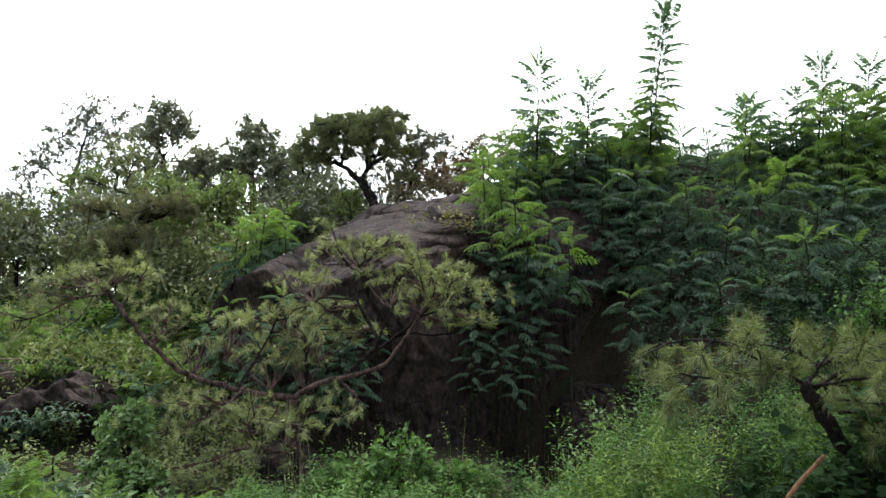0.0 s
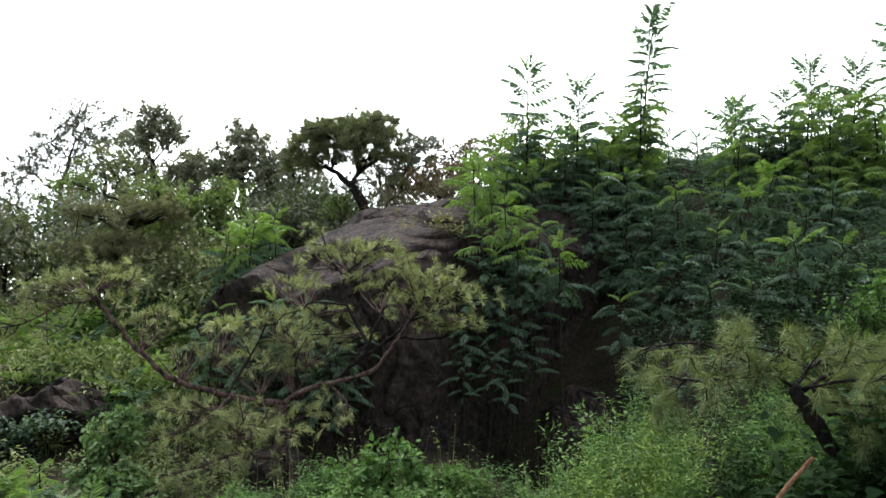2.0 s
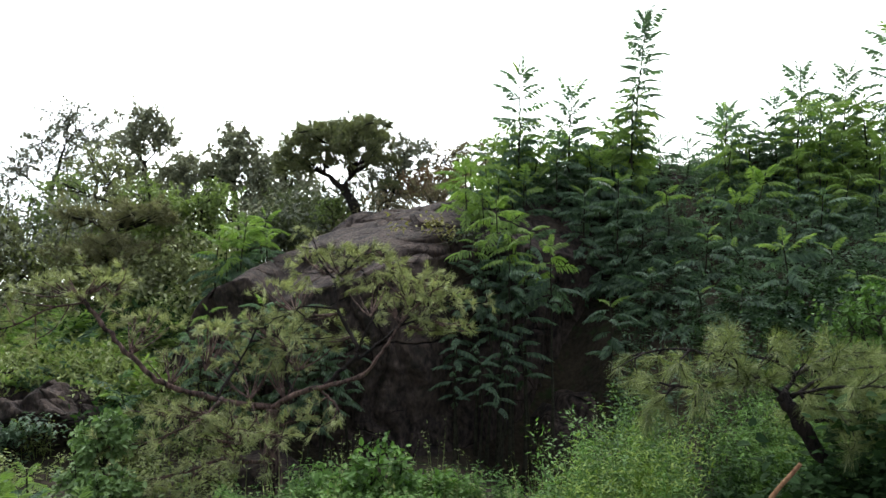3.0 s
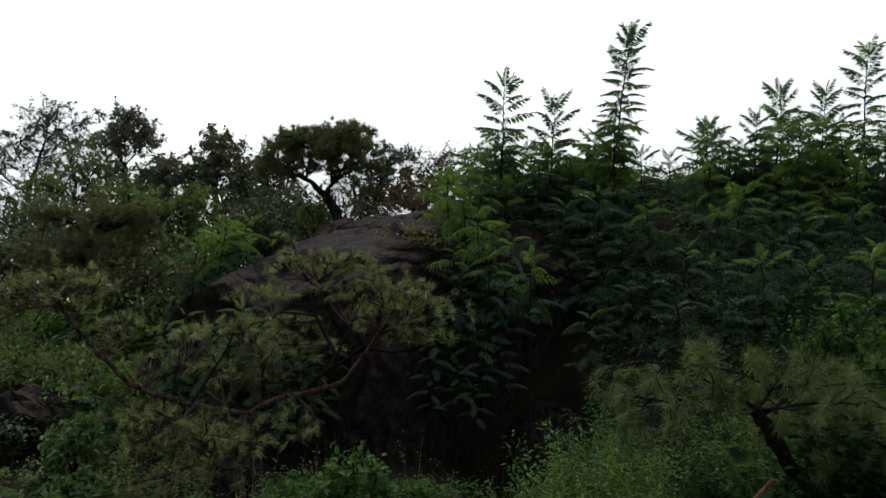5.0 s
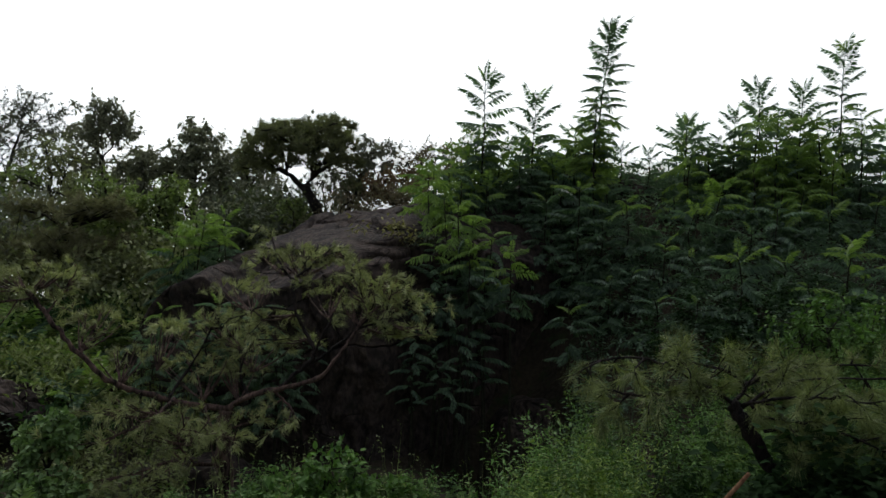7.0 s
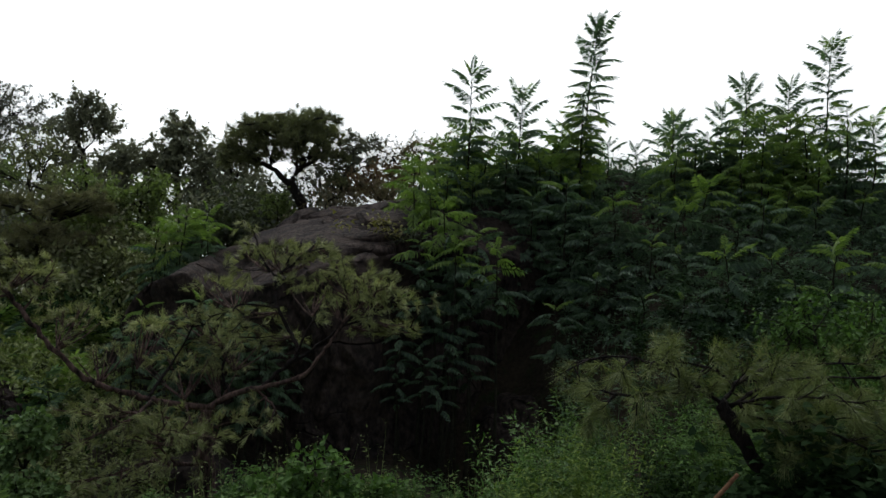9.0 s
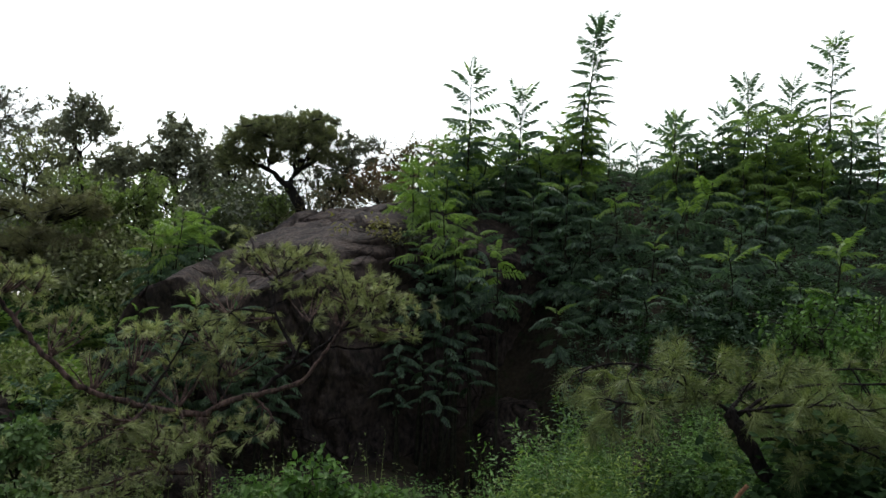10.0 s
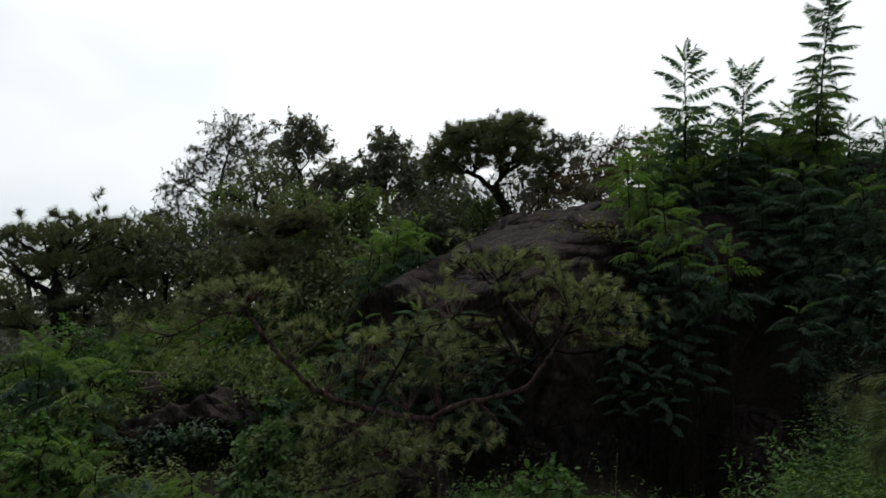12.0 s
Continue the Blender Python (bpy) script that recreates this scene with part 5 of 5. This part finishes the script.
BANK_MIDDLE = [
    (7.61, 11.29, 3.58, PLAIN, 22, 0.5, 0.1, 4),
    (6.97, 11.45, 4.21, FRESH, 28, 0.48, 0.08, 12),
    (4.48, 11.69, 3.52, PLAIN, 20, 0.44, 0.08, 5),
    (5.77, 11.66, 3.99, PLAIN, 26, 0.46, 0.08, 8),
    (6.39, 11.28, 3.66, PLAIN, 26, 0.46, 0.08, 10),
    (5.48, 12.45, 4.25, DARK, 24, 0.46, 0.07, 1),
    (6.48, 12.06, 4.07, FRESH, 26, 0.46, 0.07, 14),
    (8.73, 12.25, 4.2, PLAIN, 28, 0.46, 0.06, 8),
]
BANK_TOP = [
    (4.91, 12.04, 4.3, FRESH, 26, 0.46, 0.08, 18),
    (5.48, 12.64, 4.38, DARK, 26, 0.46, 0.08, 1),
    (5.79, 12.63, 4.52, DARK, 28, 0.46, 0.08, 2),
    (6.03, 12.0, 4.9, FRESH, 34, 0.46, 0.075, 40),
    (6.26, 11.8, 4.81, FRESH, 34, 0.48, 0.075, 40),
    (5.81, 12.44, 4.34, DARK, 26, 0.46, 0.07, 2),
    (6.04, 12.62, 4.62, DARK, 26, 0.46, 0.07, 2),
    (5.05, 12.62, 4.62, FRESH, 26, 0.44, 0.06, 14),
    (5.34, 12.64, 4.4, PLAIN, 22, 0.44, 0.06, 6),
    (5.75, 12.81, 4.76, DARK, 26, 0.44, 0.06, 1),
]
BANK_END = [
    (7.78, 11.99, 5.06, PLAIN, 30, 0.48, 0.08, 8),
    (6.59, 11.83, 4.43, FRESH, 28, 0.46, 0.08, 30),
    (7.02, 12.0, 4.92, FRESH, 32, 0.48, 0.075, 36),
    (6.31, 12.24, 4.34, FRESH, 26, 0.46, 0.07, 20),
    (6.95, 12.24, 4.39, FRESH, 26, 0.46, 0.07, 20),
    (6.4, 12.68, 5.26, PLAIN, 32, 0.46, 0.06, 10),
    (7.13, 12.58, 5.18, FRESH, 32, 0.46, 0.06, 30),
    (6.94, 12.61, 4.71, FRESH, 26, 0.46, 0.06, 16),
    (7.48, 12.41, 4.71, FRESH, 28, 0.46, 0.06, 20),
    (7.94, 12.42, 4.57, PLAIN, 28, 0.46, 0.06, 8),
    (8.27, 12.24, 4.34, PLAIN, 28, 0.46, 0.06, 8),
]
for stand in (SPIRES, PINE_SHADE, LEFT_SLOPE, ROCK_CORNER, CLUSTER_FRONT, CLUSTER_BACK, CLEFT_TOP, CLEFT_SHADE, CLEFT_FRONT, CLEFT_RIM, BANK_FRONT, BANK_MIDDLE, BANK_TOP, BANK_END):
    for x, y, z, label, count, length, spacing, young, *lean in stand:
        sapling((x, y, z), label, count, length, spacing, young, (lean[0] if lean else 0.0, 0.15), 74 if label is TALL else 52, 0.04, 1.0 if label in (TALL, DARK) else 2.2)


for k in range(22):
    x, y = rng.uniform(1.2, 9.2), rng.uniform(11.8, 14.4)
    if 0.28 * y < x < 0.39 * y:
        continue
    g = float(ground_height(x, y))
    sapling((x, y, max(g + 1.0, min(1.1 + y * rng.uniform(0.1, 0.17) + 0.06 * x, g + 2.6))), PLAIN if k % 3 else DARK, 18, 0.5, 0.1, int(rng.integers(0, 5)), (rng.normal() * 0.1, 0.15))


# ---- undergrowth ----
def plants(xy, stems, width=0.08):
    """Places of the stems and their share of the full height, several to a plant."""
    n = len(xy)
    at = np.repeat(xy, stems, 0) + rng.normal(size=(n * stems, 2)) * width
    return at, np.repeat(rng.uniform(0.5, 1.15, n), stems) * rng.uniform(0.8, 1.1, n * stems)


def weeds(name, label, xy, tall, leaf, material, per=16, shape=OVAL, ratio=0.5, droop=0.2):
    """A thicket of leafy stems that nobody could count."""
    s = shell()
    xy, share = xy if type(xy) is tuple else (xy, rng.uniform(0.55, 1.15, len(xy)))
    n = len(xy)
    z = ground_height(xy[:, 0], xy[:, 1])
    h = tall * share
    bend = rng.normal(size=(n, 2)) * 0.16 * h[:, None]
    base = np.column_stack([xy, z - 0.03])
    top = base + np.column_stack([bend, h])
    w = 0.004
    side = np.column_stack([np.full(n, w), np.zeros(n), np.zeros(n)])
    back = np.column_stack([np.zeros(n), np.full(n, w), np.zeros(n)])
    v = np.stack([base - side, base + side, base + back, top], 1)
    add_to(s, v, (np.array([(0, 1, 3), (1, 2, 3), (2, 0, 3)])[None] + (np.arange(n) * 4)[:, None, None]).reshape(-1, 3))
    f = rng.uniform(0.15, 1.0, (n, per)) ** 0.8
    p = base[:, None] + (top - base)[:, None] * f[:, :, None]
    out = rng.normal(size=(n, per, 3))
    out[..., 2] = out[..., 2] * 0.35 + 0.25 - droop
    out = unit(out).reshape(-1, 3)
    L = (leaf * rng.uniform(0.5, 1.25, (n, per)) * (1.15 - 0.55 * f)).ravel()
    centres = p.reshape(-1, 3) + out * rng.uniform(0.0, 0.7, (n * per, 1)) * leaf
    normals = unit(rng.normal(size=(n * per, 3)) * 0.3 + np.array([0, 0, 1]))
    blades(s, shape, centres, out, normals, L, L * ratio)
    return tagged(part(name, s, material, smooth=False), label, "undergrowth", kind="stuff")


def scatter(n, x0, x1, y0, y1, keep=None):
    xy = np.column_stack([rng.uniform(x0, x1, n), rng.uniform(y0, y1, n)])
    return xy[keep(xy[:, 0], xy[:, 1])] if keep else xy


LANCE = (np.array([(0, 0, 0), (0.5, 0, -0.05), (1, 0, -0.18), (0.38, 0.5, 0.05), (0.38, -0.5, 0.05)]), np.array([(0, 1, 3), (0, 4, 1), (3, 1, 2), (1, 4, 2)]), np.zeros((0, 4), int))


def clumped(xy, size, share, layer=3.7):
    """Keeps the places that fall into irregular clumps, so that dark gaps stay between them."""
    v = np.array([noise.noise(Vector((x / size, y / size, layer))) for x, y in xy])
    return xy[v > np.quantile(v, 1 - share)]


bank = lambda x, y: (x > 0.6 + (y - 5.2) * 0.45 + 0.1 * np.sin(5 * y)) & ((y < 7.7) | (x > 0.57 * y)) & ((x < 0.335 * y) | ((np.sin(37 * x + 91 * y) > 0.35) & (y > 6.4)))
def tapered(stand):
    """Lower plants towards the edge of the bank, where it falls to the hollow."""
    at, share = stand
    return at, share * np.clip(0.6 + (at[:, 0] - 0.6 - (at[:, 1] - 5.2) * 0.45) / 0.8, 0.6, 1.05)


weeds("bank_weeds", "thick bright green narrow-leaved weeds on the bank", tapered(plants(clumped(scatter(720, 0.6, 7.5, 5.2, 9.2, bank), 0.26, 0.4), 9, 0.06)), 1.0, 0.082, WEED_LEAF, 42, LANCE, 0.3, -0.1)
weeds("bank_weeds", "yellow-green weeds in patches on the bank", tapered(plants(clumped(scatter(560, 0.6, 7.5, 5.2, 8.6, bank), 0.26, 0.34, 9.1), 8, 0.055)), 1.0, 0.075, WEED_BRIGHT, 42, LANCE, 0.32, -0.15)
weeds("bank_weeds", "bright green weeds on the upper bank behind the leaning pine", plants(clumped(scatter(150, 3.0, 6.5, 6.3, 7.8, lambda x, y: x > 0.42 * y), 0.3, 0.7, 5.3), 8, 0.07), 1.0, 0.08, WEED_LEAF, 40, LANCE, 0.34, -0.1)
weeds("bank_weeds", "broad-leaved weeds standing loosely on the bank", plants(scatter(40, 0.7, 7.5, 5.3, 8.8, lambda x, y: bank(x, y) & (x < 0.36 * y)), 3, 0.06), 1.0, 0.075, VINE_LEAF, 22, OVAL, 0.55, 0.1)
weeds("flower_stalks", "thin pale flowering stalks rising from the bank weeds", plants(scatter(40, 0.7, 7.5, 5.8, 8.9, bank), 3, 0.05), 1.2, 0.035, FLOWER_STALK, 34, LANCE, 0.4, -0.35)
# The ivy colour below already holds the shade of pine and weeds.
weeds("bank_undergrowth", "leafy plants below the leaning pine, their leaf colour darkened for its shade", scatter(900, 1.7, 6.5, 4.85, 9.8, lambda x, y: x > 0.35 * y), 0.6, 0.085, SHADED_IVY, 26, OVAL, 0.6)
weeds("bank_undergrowth", "small leaves under the bank weeds, coloured dark for the shaded gaps", scatter(900, 0.5, 7.5, 5.2, 9.4, bank), 0.4, 0.08, SHADED_IVY, 12, OVAL, 0.6)
weeds("hollow_weeds", "bright weeds and brambles filling the hollow", plants(clumped(scatter(190, -1.3, 1.6, 5.6, 7.4, lambda x, y: x > -0.165 * y), 0.4, 0.8), 6), 0.46, 0.065, WEED_LEAF, 44, OVAL, 0.5)
weeds("hollow_weeds", "thin flowering weeds standing up from the hollow", scatter(90, -1.4, 1.8, 5.8, 7.2), 0.8, 0.05, SLOPE_LEAF, 16, LANCE, 0.35, -0.15)
weeds("hollow_weeds", "low bright weeds at the foot of the sprawling pine", plants(scatter(30, -1.9, -1.1, 5.9, 7.1), 5), 0.36, 0.07, WEED_LEAF, 30, OVAL, 0.5)
weeds("slope_plants", "low mixed green plants covering the slope", plants(clumped(scatter(800, -10.5, -2.0, 7.2, 14.5, lambda x, y: np.hypot((x + 4.8) / 0.6, (y - 9.5) / 0.4) > 1), 0.6, 0.8), 5), 0.5, 0.085, SLOPE_LEAF, 16, LANCE, 0.45)
weeds("vine_leaves", "broad pale green vine leaves trailing over the slope", clumped(scatter(260, -6.5, -2.3, 6.3, 8.0), 0.4, 0.5), 0.36, 0.09, VINE_LEAF, 9, HEART, 0.9)
weeds("vine_leaves", "broad vine leaves round the foot of the pine, coloured dark for its shade", plants(scatter(46, 2.4, 3.9, 4.85, 5.3), 5, 0.09), 0.9, 0.115, SHADED_IVY, 16, HEART, 0.9)
weeds("vine_leaves", "broad vine leaves climbing round the pine trunk, coloured dark for its shade", plants(scatter(30, 2.62, 3.4, 4.9, 5.18), 5, 0.08), 1.2, 0.11, SHADED_IVY, 26, HEART, 0.9)
weeds("crest_plants", "dull low plants along the crest", scatter(1500, -10, 8, 14, 18), 0.4, 0.08, DULL_LEAF, 14)
weeds("shade_plants", "dark plants under the saplings", scatter(2600, 1.8, 9, 8.5, 14, lambda x, y: x > 0.24 * y), 0.5, 0.09, COMPOUND, 14)

for place, r, label in [
    ((-0.41, 6.72, 0.17), 0.3, "bramble bush with broad bright leaves"),
    ((-0.68, 6.52, 0.07), 0.24, "bramble bush with broad bright leaves"),
    ((-0.11, 6.62, 0.10), 0.25, "bramble bush with broad bright leaves"),
    ((-2.96, 7.29, 0.49), 0.2, "pale-leaved climbing bush on the slope"),
    ((-2.89, 7.02, 0.08), 0.22, "pale-leaved climbing bush on the slope"),
    ((-6.67, 9.56, 1.08), 0.5, "rounded bright green bush on the slope"),
    ((-6.12, 9.38, 0.75), 0.45, "rounded bright green bush on the slope"),
    ((-5.16, 7.62, 0.20), 0.4, "rounded bright green bush on the slope"),
    ((-5.97, 8.10, 0.40), 0.5, "rounded bright green bush on the slope"),
    ((4.75, 8.0, 1.55), 0.36, "leafy green bush on the bank behind the leaning pine"),
    ((5.3, 8.1, 1.5), 0.36, "leafy green bush on the bank behind the leaning pine"),
]:
    x, y, z = place
    g = float(ground_height(x, y))
    broadleaf("bush", label, "shrub", [(x, y, g - 0.05), (x + 0.02, y, (g + z) / 2), (x, y, z)], 0.014, 0.006,
              [((x, y, z), r), ((x + r * 0.7, y, z - r * 0.5), r * 0.8), ((x - r * 0.7, y + 0.1, z - r * 0.45), r * 0.8), ((x, y - r * 0.5, z - r * 0.7), r * 0.8)],
              STEM, VINE_LEAF if "pale" in label else WEED_LEAF, 0.07, 150, 8, 0.4, OVAL, "bushes", 0.65)


def low_bush(x, y, r, high, material, label, size=0.09, count=420, shape=OVAL, ratio=0.6):
    """A rounded bush: a few stems and a loose mound of leaves."""
    g = float(ground_height(x, y))
    root = thing("bush", (x, y, g), label, "shrub", "bushes on the slope")
    green = shell()
    ends = np.array([x, y, g]) + np.column_stack([rng.normal(size=(9, 2)) * r * 0.55, rng.uniform(0.45, 1.0, 9) * high])
    for e in ends[:4]:
        wood = shell()
        tube(wood, [(x, y, g - 0.05), (np.array([x, y, g]) + e) / 2 + rng.normal(size=3) * 0.05, e], 0.012, 0.004, 5, 3)
        wpart("stem", wood, STEM, root)
    c = np.repeat(ends, count // 9, 0)
    c = c + rng.normal(size=c.shape) * np.array([0.34, 0.34, 0.26]) * r
    c[:, 2] = np.maximum(c[:, 2], ground_height(c[:, 0], c[:, 1]) + 0.03)
    axes = unit(random_units(len(c)) + np.array([0, -0.2, -0.15]))
    L = size * rng.uniform(0.6, 1.25, len(c))
    blades(green, shape, c, axes, unit(random_units(len(c)) * 0.7 + np.array([0, 0, 1])), L, L * ratio)
    wpart("foliage", green, material, root, smooth=False)
    return root


def fern(x, y, length, count):
    """A rosette of arching fronds springing from the slope."""
    g = float(ground_height(x, y))
    root = thing("fern", (x, y, g), "bright green fern with arching fronds on the slope", "fern", "ferns on the slope")
    crown = shell()
    tube(crown, [(0, 0, -0.06), (0, 0, 0.0), (0, 0, 0.05)], 0.03, 0.015, 7, 2)
    part("rootstock", crown, STEM, root)
    turn = rng.uniform(0, 6.28)
    for k in range(count):
        ob = new("frond", (YOUNG if k % 3 else LEAVES)[rng.integers(4)])
        ob.parent = root
        ob.matrix_basis = Matrix.Translation((0, 0, 0.03)) @ Matrix.Rotation(turn, 4, "Z") @ Matrix.Rotation(-radians(rng.uniform(30, 75)), 4, "Y") @ Matrix.Scale(length * rng.uniform(0.75, 1.2), 4)
        turn += 2.4
    return root


for k in range(70):
    x, y = rng.uniform(-7.2, -3.0), rng.uniform(9.7, 12.0)
    if np.hypot((x + 2.75) / 1.2, (y - 10.9) / 1.3) > 1 and np.hypot((x + 4.75) / 0.8, (y - 9.5) / 0.7) > 1:
        fern(x, y, rng.uniform(0.45, 0.7), 9)
for x, y in ((-3.4, 6.5), (-3.1, 6.4), (-3.65, 6.65), (-2.8, 6.3), (-2.5, 6.2), (-3.95, 6.8), (-3.3, 6.2), (-2.9, 6.0), (-2.2, 6.1), (-3.7, 6.3)):
    fern(x, y, rng.uniform(0.36, 0.48), 10)
for x, y in ((-4.0, 7.3), (-4.4, 7.6), (-3.5, 7.0), (-5.2, 7.4)):
    fern(x, y, rng.uniform(0.3, 0.4), 9)

OLIVE, GREEN, DEEP = "olive-green bush growing on the slope", "leafy green bush growing on the slope", "dark green bush in the shade of the trees"
for x, y in ((-5.0, 10.4), (-4.4, 10.3), (-5.5, 10.2), (-4.7, 10.8), (-5.6, 10.8), (-4.0, 10.2), (-3.7, 9.7), (-5.9, 10.4), (-4.2, 10.7)):
    low_bush(x, y, 0.42, 0.5, SLOPE_LEAF, OLIVE, 0.1, 420, LANCE, 0.34)
for k in range(60):
    x, y = rng.uniform(-10.5, -2.6), rng.uniform(8.6, 13.4)
    if np.hypot((x + 2.6) / 1.5, (y - 10.6) / 1.6) < 1 or np.hypot((x + 4.8) / 1.1, (y - 9.2) / 0.9) < 1 or np.hypot((x + 5.7) / 0.6, (y - 9.7) / 0.7) < 1:
        continue
    kind = rng.integers(3)
    # The third kind wears the ivy green that is darkened for shade.
    low_bush(x, y, rng.uniform(0.35, 0.6), rng.uniform(0.35, 0.75) if x > -6.3 else rng.uniform(0.2, 0.4), (SLOPE_LEAF, BUSH_LEAF, SHADED_IVY)[kind], (OLIVE, GREEN, DEEP)[kind], rng.uniform(0.08, 0.12), 420, LANCE if kind < 2 else OVAL, 0.36 if kind < 2 else 0.6)
for k in range(46):
    x, y = rng.uniform(-11, -3.3), rng.uniform(13.2, 16.5)
    kind = rng.integers(3)
    low_bush(x, y, rng.uniform(0.5, 0.8), rng.uniform(0.8, 1.9) if x > -7.4 else rng.uniform(0.3, 0.6), (FINE_LEAF, BUSH_LEAF, OAK_LEAF)[kind], (OLIVE, GREEN, DEEP)[kind], rng.uniform(0.09, 0.13), 700)


# Bushes behind the rock; their shade comes from the darkened leaf colour.
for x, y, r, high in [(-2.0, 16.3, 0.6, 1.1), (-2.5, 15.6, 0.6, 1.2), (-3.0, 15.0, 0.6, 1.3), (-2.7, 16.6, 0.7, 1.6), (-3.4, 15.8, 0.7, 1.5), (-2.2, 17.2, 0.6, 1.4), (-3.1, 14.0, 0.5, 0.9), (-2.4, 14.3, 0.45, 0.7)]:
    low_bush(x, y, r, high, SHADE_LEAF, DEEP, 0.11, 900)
for x, y, r, high in [(-3.9, 12.8, 0.5, 1.1), (-3.5, 12.6, 0.45, 0.95), (-4.3, 13.0, 0.5, 1.1), (-3.6, 13.2, 0.5, 1.2), (-4.6, 12.6, 0.45, 0.9), (-7.3, 15.0, 0.6, 1.3), (-5.2, 13.2, 0.6, 1.2), (-4.5, 13.0, 0.6, 1.1), (-5.9, 13.5, 0.7, 1.3), (-4.9, 14.2, 0.7, 1.5)]:
    low_bush(x, y, r, high, OLIVE_LEAF, OLIVE, 0.09, 900)
for x, y, r, high in [(-0.7, 14.6, 0.4, 0.5), (-0.2, 14.4, 0.4, 0.6), (0.3, 14.5, 0.4, 0.7), (0.8, 14.3, 0.4, 0.75), (1.3, 14.4, 0.45, 0.9), (0.05, 15.3, 0.45, 0.8), (0.6, 15.4, 0.45, 0.9), (-0.5, 15.5, 0.45, 0.75)]:
    low_bush(x, y, r, high, DULL_LEAF, "dull brownish shrub growing along the crest", 0.06, 420)


# ---- fallen wood ----
def stick(points, r, label, material):
    s = shell()
    tube(s, points, r, r * 0.6, 8, 5, 0.04, 0.04)
    tagged(part("fallen_branch", s, material), label, "branch", "fallen branches")


def rock_plant(x, y, z, reach, material, size, label):
    """A small plant rooted in a crack: a few twigs, each with its spray of leaves."""
    root = thing("rock_shrub", (x, y, z), label, "shrub", "plants on the rocks")
    for k in range(6):
        wood, green = shell(), shell()
        tip = np.array([x, y, z]) + np.array([rng.normal() * reach, -0.1 - 0.5 * reach * rng.random(), rng.uniform(-0.2, 0.9) * reach])
        tube(wood, [(x, y + 0.03, z - 0.03), tip], 0.008, 0.004, 5, 3)
        c = tip + rng.normal(size=(26, 3)) * np.array([0.55, 0.4, 0.3]) * reach
        blades(green, LANCE, c, unit(random_units(26) * np.array([1, 1, 0.4]) + np.array([0, -0.4, -0.15])), unit(random_units(26) * 0.4 + np.array([0, 0, 1])), rng.uniform(0.7, 1.2, 26) * size, size * 0.4)
        twig = wpart("twig", wood, STEM, root)
        wpart("foliage", green, material, twig, smooth=False)


rock_plant(0.22, 10.3, 2.66, 0.16, YELLOW_LEAF, 0.085, "small yellowing shrub rooted in a crack of the rock")
rock_plant(0.5, 10.25, 2.55, 0.12, SHADE_LEAF, 0.08, "small shrub in shade-dark leaf colour rooted in a crack of the rock")
for x, z in ((-5.15, 0.1), (-4.9, 0.16), (-4.65, 0.22), (-4.4, 0.2), (-4.2, 0.28), (-4.75, 0.02)):
    rock_plant(x, 8.78 + 0.25 * (x + 4.7) ** 2, z, 0.17, COMPOUND, 0.085, "low dark plant clinging to the brown rock")

stick([(1.78, 4.84, -0.2), (1.98, 4.8, 0.2), (2.14, 4.76, 0.47), (2.31, 4.72, 0.68)], 0.021, "orange-brown dead branch leaning in the weeds", RED_BARK)
stick([(-6.35, 9.85, 0.88), (-5.95, 9.8, 0.9), (-5.35, 9.8, 0.88)], 0.017, "bleached dead branch lying on the slope", DEAD_WOOD)
stick([(-6.05, 9.7, 0.63), (-5.7, 9.7, 0.69), (-5.35, 9.7, 0.74)], 0.014, "bleached dead branch lying on the slope", DEAD_WOOD)
